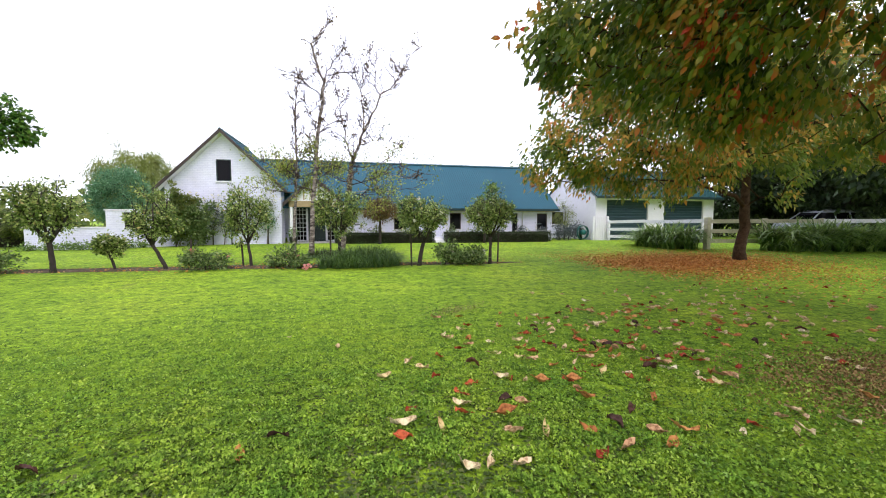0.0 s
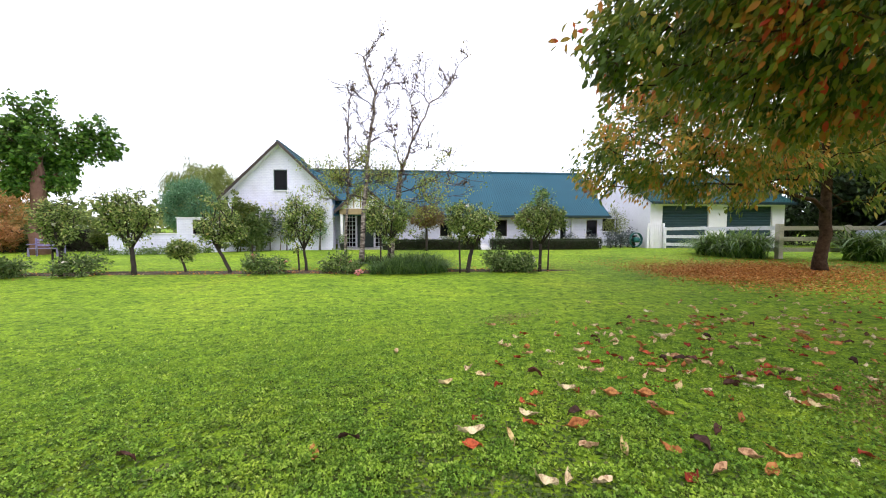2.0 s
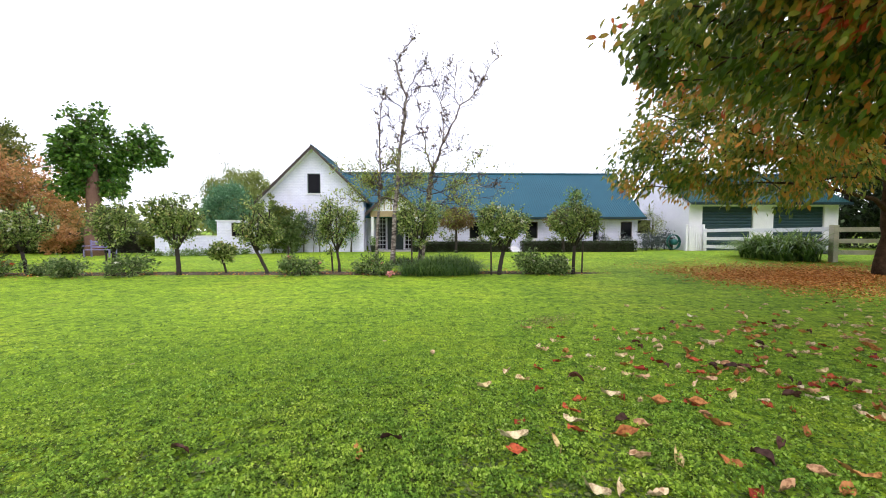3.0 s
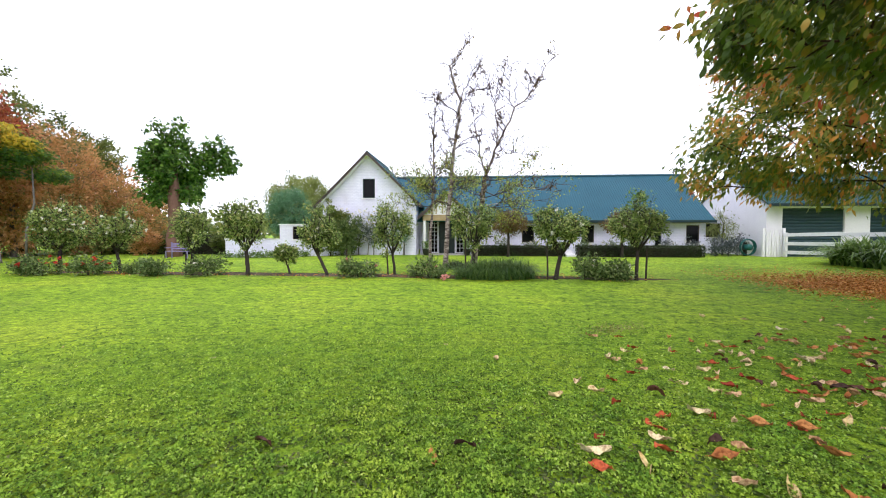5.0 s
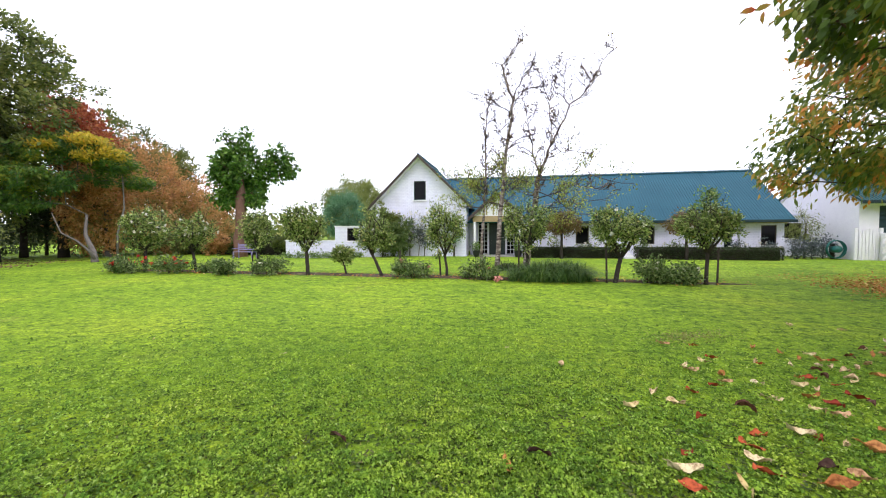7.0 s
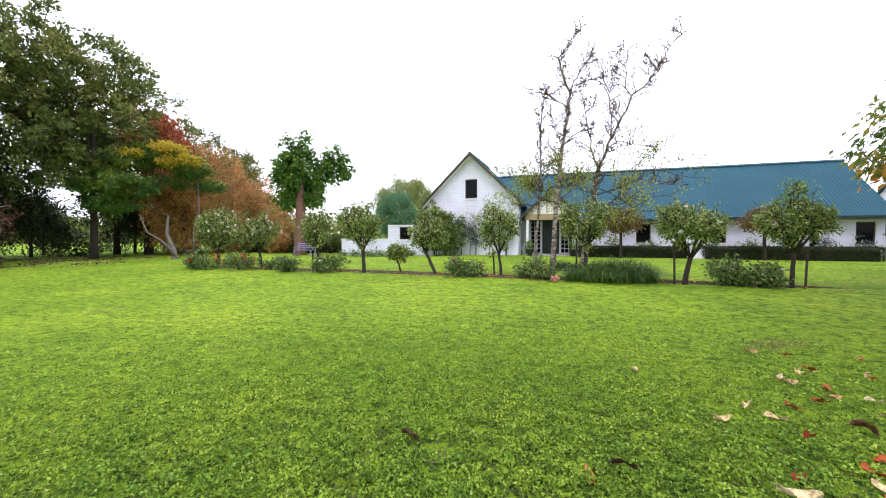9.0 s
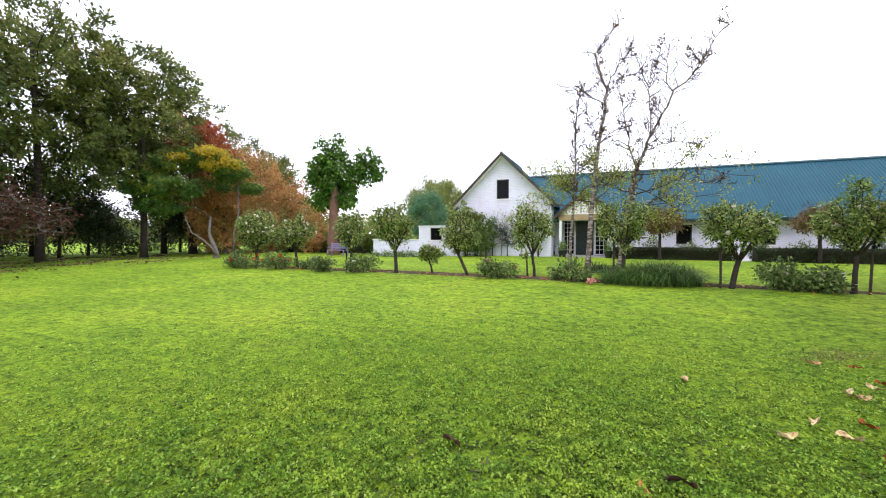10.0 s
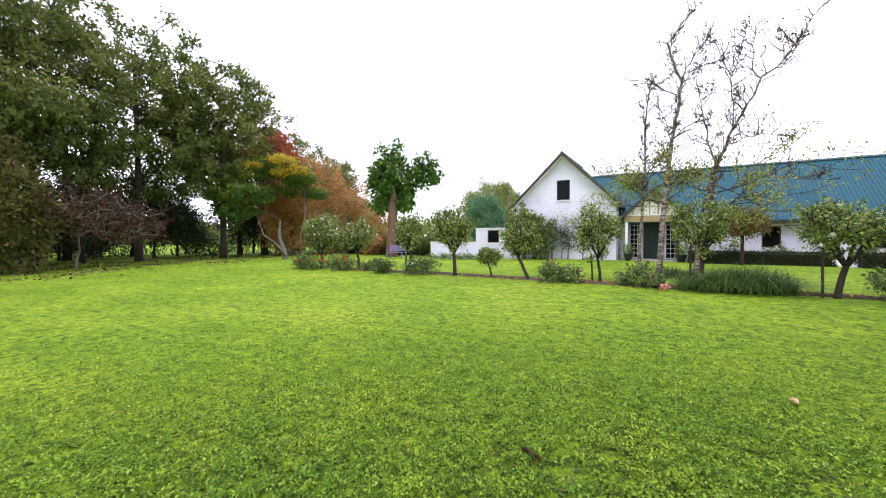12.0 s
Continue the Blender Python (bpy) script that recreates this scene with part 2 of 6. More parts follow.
M_LF_CLUMP = leaf_mat("grass_clump_leaves", [(0.0, (0.018, 0.055, 0.012)), (0.6, (0.060, 0.135, 0.026)), (1.0, (0.17, 0.27, 0.06))], 0.25, 0.5)
M_LF_GOLD = leaf_mat("golden_leaves", [(0.0, (0.34, 0.30, 0.03)), (0.6, (0.62, 0.48, 0.035)), (1.0, (0.70, 0.42, 0.05))], 0.45)
M_LF_PLANE = leaf_mat("pollard_leaves", [(0.0, (0.020, 0.070, 0.010)), (0.5, (0.065, 0.175, 0.022)), (1.0, (0.19, 0.34, 0.05))], 0.34, 0.36)
M_LF_ROSE = leaf_mat("rose_leaves", [(0.0, (0.018, 0.045, 0.010)), (0.3, (0.065, 0.130, 0.020)), (0.6, (0.20, 0.300, 0.055)), (0.94, (0.48, 0.54, 0.19)), (1.0, (0.44, 0.32, 0.11))], 0.42, 0.34)
M_LF_SHRUB = leaf_mat("shrub_leaves", [(0.0, (0.035, 0.075, 0.018)), (0.55, (0.105, 0.180, 0.046)), (1.0, (0.30, 0.36, 0.14))], 0.3)
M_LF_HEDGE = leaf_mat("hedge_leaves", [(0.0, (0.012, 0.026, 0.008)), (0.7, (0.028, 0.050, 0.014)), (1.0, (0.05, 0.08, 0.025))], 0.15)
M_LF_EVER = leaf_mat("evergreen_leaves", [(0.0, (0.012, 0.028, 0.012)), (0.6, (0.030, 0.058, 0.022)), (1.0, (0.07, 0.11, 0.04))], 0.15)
M_LF_WILLOW = leaf_mat("willow_leaves", [(0.0, (0.13, 0.17, 0.035)), (0.6, (0.24, 0.29, 0.07)), (1.0, (0.36, 0.39, 0.13))], 0.4)
M_LF_BLUE = leaf_mat("blue_green_leaves", [(0.0, (0.050, 0.150, 0.075)), (0.6, (0.12, 0.28, 0.145)), (1.0, (0.25, 0.42, 0.24))], 0.2)
M_LF_GREY = leaf_mat("grey_blue_leaves", [(0.0, (0.04, 0.06, 0.07)), (0.6, (0.09, 0.12, 0.14)), (1.0, (0.17, 0.20, 0.22))], 0.3)
M_LF_MAPLE = leaf_mat("bronze_leaves", [(0.0, (0.075, 0.050, 0.020)), (0.5, (0.17, 0.085, 0.045)), (1.0, (0.22, 0.17, 0.06))], 0.3)
M_LF_STRAP = leaf_mat("strap_leaves", [(0.0, (0.035, 0.092, 0.016)), (0.6, (0.135, 0.260, 0.042)), (1.0, (0.34, 0.46, 0.12))], 0.32, 0.32)
M_GRASS = leaf_mat("grass_blades", [(0.0, (0.051, 0.104, 0.011)), (0.38, (0.154, 0.260, 0.022)), (0.72, (0.293, 0.437, 0.040)), (0.94, (0.400, 0.546, 0.072)), (1.0, (0.534, 0.476, 0.136))], 0.34, 0.6, 0.0, 7.0)
M_CLOVER = leaf_mat("clover_leaves", [(0.0, (0.047, 0.104, 0.012)), (0.36, (0.133, 0.249, 0.025)), (0.72, (0.261, 0.422, 0.044)), (0.96, (0.329, 0.476, 0.076)), (1.0, (0.410, 0.546, 0.153))], 0.34, 0.6, 0.0, 7.0)
M_LITTER = leaf_mat("leaf_litter", [(0.0, (0.26, 0.090, 0.024)), (0.5, (0.52, 0.195, 0.042)), (0.85, (0.66, 0.30, 0.065)), (1.0, (0.74, 0.52, 0.20))], 0.12, 0.7)
M_SHADE = leaf_mat("shade_litter", [(0.0, (0.07, 0.05, 0.03)), (0.6, (0.16, 0.11, 0.06)), (1.0, (0.28, 0.20, 0.10))], 0.0, 0.9)
M_PETAL_W = leaf_mat("cream_petals", [(0.0, (0.70, 0.66, 0.55)), (1.0, (0.82, 0.79, 0.72))], 0.3)
M_PETAL_R = leaf_mat("red_petals", [(0.0, (0.50, 0.02, 0.02)), (1.0, (0.62, 0.05, 0.04))], 0.3)
M_PETAL_P = leaf_mat("pink_petals", [(0.0, (0.62, 0.22, 0.20)), (1.0, (0.72, 0.36, 0.32))], 0.3)


def fallen_mat(name, top, under):
    m, n, l, b = base_mat(name, 0.6, 0, 0.15)
    blot = noise_out(n, l, 34, 6)
    oi = n.new("ShaderNodeObjectInfo").outputs["Random"]
    base = mix_col(n, l, top, under, oi)
    c = ramp(n, l, blot, [(0.36, (0.30, 0.16, 0.12)), (0.50, (1, 1, 1))])
    l.new(mix_col(n, l, base, c, 0.75, "MULTIPLY"), b.inputs["Base Color"])
    return m


M_FALL = [
    fallen_mat("fallen_red", (0.26, 0.038, 0.018), (0.50, 0.11, 0.040)),
    fallen_mat("fallen_pink_tan", (0.48, 0.27, 0.13), (0.70, 0.55, 0.33)),
    fallen_mat("fallen_orange_brown", (0.34, 0.12, 0.035), (0.58, 0.28, 0.09)),
    fallen_mat("fallen_straw_yellow", (0.60, 0.46, 0.20), (0.74, 0.66, 0.44)),
    fallen_mat("fallen_dark_brown", (0.055, 0.028, 0.020), (0.13, 0.055, 0.035)),
]

# ---- mesh helpers ----
ORG = {}


def quick_mesh(name, verts, faces, smooth=False):
    """verts (n, 3), faces (m, k) arrays, or a list of face tuples."""
    me = bpy.data.meshes.new(name)
    verts = np.asarray(verts, dtype=np.float32)
    if isinstance(faces, np.ndarray):
        k = faces.shape[1]
        me.vertices.add(len(verts))
        me.vertices.foreach_set("co", verts.ravel())
        me.loops.add(faces.size)
        me.loops.foreach_set("vertex_index", faces.astype(np.int32).ravel())
        me.polygons.add(len(faces))
        me.polygons.foreach_set("loop_start", np.arange(0, faces.size, k, dtype=np.int32))
        me.update(calc_edges=True)
    else:
        me.from_pydata(verts.tolist(), [], faces)
    if smooth:
        me.polygons.foreach_set("use_smooth", np.ones(len(me.polygons), dtype=bool))
    me.validate()
    return me


def thing(name, at, label, category, group="", kind=""):
    """An Empty at a thing's base; its parts are given in world metres."""
    e = new(name)
    e.location = at
    e.empty_display_size = 0.2
    ORG[e.name] = np.array(at, dtype=float)
    return tagged(e, label, category, group, kind)


class Build:
    """Collects boxes, tubes and faces in world metres for one mesh."""

    def __init__(self):
        self.v, self.f = [], []

    def add(self, verts, faces):
        o = len(self.v)
        self.v.extend([tuple(map(float, p)) for p in verts])
        self.f.extend([tuple(i + o for i in q) for q in faces])
        return self

    def box(self, x0, x1, y0, y1, z0, z1, bev=0.0):
        if bev <= 0:
            v = [(x, y, z) for z in (z0, z1) for y in (y0, y1) for x in (x0, x1)]
            return self.add(v, [(0, 2, 3, 1), (4, 5, 7, 6), (0, 1, 5, 4), (2, 6, 7, 3), (0, 4, 6, 2), (1, 3, 7, 5)])
        bm = bmesh.new()
        bmesh.ops.create_cube(bm, size=1.0, matrix=Matrix.LocRotScale(((x0 + x1) / 2, (y0 + y1) / 2, (z0 + z1) / 2), None, (x1 - x0, y1 - y0, z1 - z0)))
        bmesh.ops.bevel(bm, geom=list(bm.edges), offset=bev, segments=2, profile=0.7, affect="EDGES")
        return self.take(bm)

    def take(self, bm):
        bm.verts.index_update()
        self.add([v.co for v in bm.verts], [[v.index for v in f.verts] for f in bm.faces])
        bm.free()
        return self

    def prism(self, poly, axis, a, b):
        """A polygon in the two other axes, drawn out along an axis from a to b."""
        n = len(poly)
        def at(p, d):
            return {"x": (d, p[0], p[1]), "y": (p[0], d, p[1]), "z": (p[0], p[1], d)}[axis]
        v = [at(p, a) for p in poly] + [at(p, b) for p in poly]
        return self.add(v, [tuple(range(n))[::-1], tuple(range(n, 2 * n))] + [(i, (i + 1) % n, (i + 1) % n + n, i + n) for i in range(n)])

    def tube(self, pts, radii, sides=8):
        pts = [Vector(p) for p in pts]
        rings = []
        for i, p in enumerate(pts):
            d = (pts[min(i + 1, len(pts) - 1)] - pts[max(i - 1, 0)]).normalized()
            s = d.orthogonal().normalized()
            if i and s.dot(rings[-1][0]) < 0:
                s = -s
            if i:
                s = (rings[-1][0] - d * rings[-1][0].dot(d)).normalized()
            u = d.cross(s)
            rings.append((s, [p + (s * math.cos(a) + u * math.sin(a)) * radii[i] for a in np.linspace(0, 2 * math.pi, sides, endpoint=False)]))
        v = [q for _, r in rings for q in r]
        f = [(i * sides + j, i * sides + (j + 1) % sides, (i + 1) * sides + (j + 1) % sides, (i + 1) * sides + j) for i in range(len(pts) - 1) for j in range(sides)]
        f += [tuple(range(sides))[::-1], tuple(range((len(pts) - 1) * sides, len(pts) * sides))]
        return self.add(v, f)

    def out(self, name, mat, parent, label="", smooth=False):
        return part(name, quick_mesh(name, np.array(self.v) - ORG[parent.name], self.f, smooth), mat, parent, label)


def part(name, me, mat, parent, label=""):
    ob = new(name, me)
    me.materials.append(mat)
    ob.parent = parent
    ORG[ob.name] = ORG[parent.name]
    return tagged(ob, label) if label else ob


def solo(name, me, mat, label, category, group="", kind="", at=(0, 0, 0)):
    ob = new(name, me)
    ob.location = at
    me.materials.append(mat)
    return tagged(ob, label, category, group, kind)


def smooth_step(v, a, b):
    t = np.clip((v - a) / (b - a), 0, 1)
    return t * t * (3 - 2 * t)


def ground_z(x, y):
    """Height of the lawn: level round the camera, rising a little to the house."""
    x, y = np.asarray(x, dtype=float), np.asarray(y, dtype=float)
    z = 0.10 * smooth_step(y, 5, 12) + 0.17 * smooth_step(y, 13, 21) * smooth_step(x, -13, -6) * (1 - 0.6 * smooth_step(x, 8, 13)) + 0.10 * smooth_step(x, 8, 13) * smooth_step(y, 6, 12)
    near = np.exp(-((x / 14) ** 2 + ((y - 5) / 12) ** 2))
    return z + near * (0.012 * np.sin(1.3 * x + 0.5 * y) + 0.012 * np.sin(0.8 * y - 0.6 * x + 1.0))


# ---- foliage ----
def leaf_cloud(centres, size, rs, droop=0.3, wide=0.5, fold=0.25, fine=False, vary=0.35, out_from=None):
    """One folded leaf at every centre: verts and faces."""
    n = len(centres)
    d = rs.normal(size=(n, 3))
    if out_from is not None:
        d = d * 0.8 + (centres - out_from) / (np.linalg.norm(centres - out_from, axis=1, keepdims=True) + 1e-6)
    d[:, 2] -= droop
    d /= np.linalg.norm(d, axis=1, keepdims=True)
    up = rs.normal(size=(n, 3)) * 0.7 + np.array([0, 0, 1.0])
    s = np.cross(d, up)
    s /= np.linalg.norm(s, axis=1, keepdims=True) + 1e-9
    nn = np.cross(s, d)
    ln = (size * (1 + vary * rs.uniform(-1, 1, n)))[:, None]
    w = ln * wide * 0.5
    if fine:
        cols = [centres, centres + d * ln * 0.30 - s * w * 0.85 + nn * w * fold, centres + d * ln * 0.30 + s * w * 0.85 + nn * w * fold,
                centres + d * ln * 0.65 - s * w * 0.9 + nn * w * fold * 0.5, centres + d * ln * 0.65 + s * w * 0.9 + nn * w * fold * 0.5, centres + d * ln - nn * ln * 0.15]
        v = np.stack(cols, 1).reshape(-1, 3)
        b = np.arange(n)[:, None] * 6
        f = np.concatenate([b + np.array([[0, 2, 1]]), b + np.array([[1, 2, 4]]), b + np.array([[1, 4, 3]]), b + np.array([[3, 4, 5]])])
        return v, f
    v = np.stack([centres, centres + d * ln * 0.45 - s * w + nn * w * fold, centres + d * ln, centres + d * ln * 0.45 + s * w + nn * w * fold], 1).reshape(-1, 3)
    b = np.arange(n)[:, None] * 4
    return v, np.concatenate([b + np.array([[0, 2, 1]]), b + np.array([[0, 3, 2]])])


def blob_points(blobs, n, rs, shell=0.55, rough=0.22):
    """Points in lumpy ellipsoids (x, y, z, rx, ry, rz), thicker towards the outside."""
    vol = np.array([b[3] * b[4] * b[5] for b in blobs]) ** 0.75
    pick = rs.choice(len(blobs), n, p=vol / vol.sum())
    d = rs.normal(size=(n, 3))
    d /= np.linalg.norm(d, axis=1, keepdims=True)
    r = rs.uniform(shell ** 3, 1, n) ** (1 / 3)
    ph = rs.uniform(0, 6.28, 3)
    lump = 1 + rough * (np.sin(3.1 * d[:, 0] * 2 + ph[0] + pick) * np.sin(2.7 * d[:, 1] * 2 + ph[1]) + 0.6 * np.sin(7 * d[:, 2] + 5 * d[:, 0] + ph[2]))
    b = np.array(blobs)[pick]
    return b[:, :3] + d * (r * lump)[:, None] * b[:, 3:]


def limb_net(trunk, targets, tip, power=0.42, pull=0.55):
    """Joins every target to the nearest fitting node, from the trunk outwards. Returns the edges with radii."""
    nodes = [np.array(p, dtype=float) for p in trunk]
    par = [max(i - 1, 0) for i in range(len(nodes))]
    path = [0.0] * len(nodes)
    first = max(1, len(nodes) // 3)
    order = np.argsort(np.min([np.linalg.norm(targets - np.array(p), axis=1) for p in trunk[first:]], axis=0))
    for i in order:
        t = targets[i]
        arr = np.array(nodes[first:])
        dist = np.linalg.norm(arr - t, axis=1)
        cost = dist + pull * np.array(path[first:]) * 0.35 + np.maximum(0, arr[:, 2] - t[2]) * 0.4
        k = int(np.argmin(cost)) + first
        a = nodes[k]
        mid = a * 0.45 + t * 0.55 + np.array([0, 0, 0.10]) * dist[k - first] + rng.normal(size=3) * 0.05 * dist[k - first]
        for q, p in ((mid, k), (t, len(nodes))):
            nodes.append(q)
            par.append(p)
            path.append(path[p] + float(np.linalg.norm(q - nodes[p])))
    count = np.ones(len(nodes))
    for i in range(len(nodes) - 1, len(trunk) - 1, -1):
        count[par[i]] += count[i] * 0.5
    rad = tip * count ** power
    idx = np.arange(len(trunk), len(nodes))
    P = np.array(nodes)
    return P[np.array(par)[idx]], P[idx], np.minimum(rad[np.array(par)[idx]], rad[idx] * 1.35), rad[idx]


def edge_tubes(a, b, ra, rb, sides=5):
    n = len(a)
    d = b - a
    d /= np.linalg.norm(d, axis=1, keepdims=True) + 1e-9
    h = np.where(np.abs(d[:, 2:3]) > 0.9, np.array([[1.0, 0, 0]]), np.array([[0, 0, 1.0]]))
    s = np.cross(d, h)
    s /= np.linalg.norm(s, axis=1, keepdims=True)
    u = np.cross(d, s)
    ang = np.linspace(0, 2 * math.pi, sides, endpoint=False)
    ring = s[:, None, :] * np.cos(ang)[None, :, None] + u[:, None, :] * np.sin(ang)[None, :, None]
    v = np.concatenate([a[:, None, :] + ring * ra[:, None, None], (b + d * rb[:, None] * 0.5)[:, None, :] + ring * rb[:, None, None]], 1).reshape(-1, 3)
    j = np.arange(sides)
    q = np.stack([j, (j + 1) % sides, (j + 1) % sides + sides, j + sides], 1)
    return v, (np.arange(n)[:, None, None] * 2 * sides + q[None]).reshape(-1, 4)


def tree(name, label, trunk, radii, blobs, clusters, per, leaf, spread, leaf_m, bark_m, seed, tip=0.008, droop=0.3, wide=0.5, fine=False,
         shell=0.5, group="", category="tree", pull=0.55, flare=1.35, flat=1.0, leafy=1.0, sides=10, rough=0.22):
    """Tapered trunk, limbs that reach every leaf cluster, and a crown of single leaves."""
    rs = np.random.default_rng(seed)
    root = thing(name, tuple(trunk[0]), label, category, group)
    pts, rr = [], []
    for i in range(len(trunk) - 1):
        for k in range(3):
            f = k / 3
            p = np.array(trunk[i]) * (1 - f) + np.array(trunk[i + 1]) * f
            pts.append(p + (rs.normal(size=3) * radii[i] * 0.12 if i + k else 0))
            rr.append((radii[i] * (1 - f) + radii[i + 1] * f) * (flare if i + k == 0 else 1) * rs.uniform(0.95, 1.05))
    pts.append(np.array(trunk[-1]))
    rr.append(radii[-1])
    pts[0] = pts[0] - np.array([0, 0, 0.12])
    Build().tube(pts, rr, sides).out("trunk", bark_m, root, smooth=True)
    tg = blob_points(blobs, clusters, rs, shell, rough)
    a, b, ra, rb = limb_net(pts, tg, tip, pull=pull)
    cap = np.full(len(a), radii[-1] * 1.0 + radii[0] * 0.15)
    v, f = edge_tubes(a, b, np.minimum(ra, cap), np.minimum(rb, cap))
    tagged(part("branchwork", quick_mesh("branchwork", v - ORG[root.name], f, True), bark_m, root), kind="stuff")
    if per:
        keep = rs.uniform(size=clusters) < leafy
        c = np.repeat(tg[keep], per, axis=0)
        c = c + rs.normal(size=c.shape) * np.array([spread, spread, spread * flat]) * 0.6
        mid = np.mean(np.array(blobs)[:, :3], axis=0)
        v, f = leaf_cloud(c, leaf, rs, droop, wide, fine=fine, out_from=mid)
        part("crown", quick_mesh("crown", v - ORG[root.name], f), leaf_m, root)
    return root


def flowers(centres, size, mat, parent, rs, name="blossoms", label=""):
    """Small many-petalled heads."""
    vs, fs, o = [], [], 0
    for c in centres:
        p = c + rs.normal(size=(9, 3)) * size * 0.12
        v, f = leaf_cloud(p, size * 0.6, rs, -0.3, 0.9, 0.4)
        vs.append(v)
        fs.append(f + o)
        o += len(v)
    if vs:
        part(name, quick_mesh(name, np.concatenate(vs) - ORG[parent.name], np.concatenate(fs)), mat, parent, label)


def arcs(base, n, length, width, rs, lean=0.7, seg=4, radius=0.25):
    """Strap leaves that rise and bend over, from a clump's base."""
    a = rs.uniform(0, 2 * math.pi, n)
    r = radius * np.sqrt(rs.uniform(size=n))
    o = np.stack([np.cos(rs.uniform(0, 6.28, n)) * r, np.sin(rs.uniform(0, 6.28, n)) * r, np.zeros(n)], 1) + np.array(base)
    d = np.stack([np.cos(a), np.sin(a), np.zeros(n)], 1)
    s = np.stack([-np.sin(a), np.cos(a), np.zeros(n)], 1)
    L = (length * rs.uniform(0.4, 1.2, n))[:, None]
    ln = (lean * rs.uniform(0.3, 1.2, n))[:, None]
    vs = []
    for k in range(seg + 1):
        t = k / seg
        p = o + d * L * ln * t ** 1.6 + np.array([0, 0, 1.0]) * L * (t - 0.62 * ln * t ** 3)
        w = width * (1 - t ** 2.2) * 0.5 + 0.001
        vs += [p - s * w, p + s * w]
    v = np.stack(vs, 1).reshape(-1, 3)
    q = np.array([[2 * k, 2 * k + 1, 2 * k + 3, 2 * k + 2] for k in range(seg)])
    return v, (np.arange(n)[:, None, None] * 2 * (seg + 1) + q[None]).reshape(-1, 4)

# ---- ground: one sheet to the horizon ----
gx = np.unique(np.concatenate([np.linspace(-1500, -60, 16), np.linspace(-60, -16, 30), np.linspace(-16, 20, 145), np.linspace(20, 60, 28), np.linspace(60, 1500, 16)]))
gy = np.unique(np.concatenate([np.linspace(-1500, -30, 14), np.linspace(-30, -2, 20), np.linspace(-2, 24, 105), np.linspace(24, 70, 30), np.linspace(70, 2500, 18)]))
XX, YY = np.meshgrid(gx, gy)
gv = np.stack([XX.ravel(), YY.ravel(), ground_z(XX, YY).ravel()], 1)
iy, ix = np.meshgrid(np.arange(len(gy) - 1), np.arange(len(gx) - 1), indexing="ij")
k0 = (iy * len(gx) + ix).ravel()
gf = np.stack([k0, k0 + 1, k0 + 1 + len(gx), k0 + len(gx)], 1)
solo("ground", quick_mesh("ground", gv, gf, True), M_LAWN, "mown green lawn with clover and a few worn patches", "lawn", kind="structure")


def patch(name, cx, cy, rx, ry, mat, label, lift, seed, wob=0.18, turn=0.0, box=0.0):
    """A thin uneven sheet of soil or mulch laid on the lawn, with a ragged rim that dips under the turf."""
    rs = np.random.default_rng(seed)
    n, rings = 72, 7
    ang = np.linspace(0, 2 * math.pi, n, endpoint=False)
    rim = 1 + wob * (0.5 * np.sin(3 * ang + seed) + 0.3 * np.sin(7 * ang + 2 * seed) + 0.35 * rs.uniform(-1, 1, n))
    v = [(cx, cy, float(ground_z(cx, cy)) + lift)]
    for r in np.linspace(1 / rings, 1, rings):
        for a, w in zip(ang, rim):
            c, s = math.cos(a), math.sin(a)
            if box:
                q = (abs(c) ** box + abs(s) ** box) ** (-1 / box)
                c, s = c * q, s * q
            px, py = rx * r * w * c, ry * r * (1 + (w - 1) * 0.5) * s
            x, y = cx + px * math.cos(turn) - py * math.sin(turn), cy + px * math.sin(turn) + py * math.cos(turn)
            v.append((x, y, float(ground_z(x, y)) + (lift * (1 + 0.5 * rs.uniform(-1, 1)) if r < 0.99 else -0.02)))
    f = [(0, 1 + j, 1 + (j + 1) % n) for j in range(n)]
    f += [(1 + i * n + j, 1 + (i + 1) * n + j, 1 + (i + 1) * n + (j + 1) % n, 1 + i * n + (j + 1) % n) for i in range(rings - 1) for j in range(n)]
    return solo(name, quick_mesh(name, v, f, True), mat, label, "ground cover", kind="structure")


patch("garden_bed", -5.3, 12.12, 11.0, 0.34, M_MULCH, "long garden bed of brown bark mulch in the lawn", 0.035, 3, 0.06, -0.035, 4.0)

# ---- house ----
GY, WY, RX0, RX1 = 21.6, 22.4, -9.25, -3.3
APX, APZ, EZ = -6.28, 5.95, 3.0
GZ = 0.05
house = thing("house", (-1.0, 24.0, 0.2), "white painted brick house with green steel roof and gabled wing", "house")


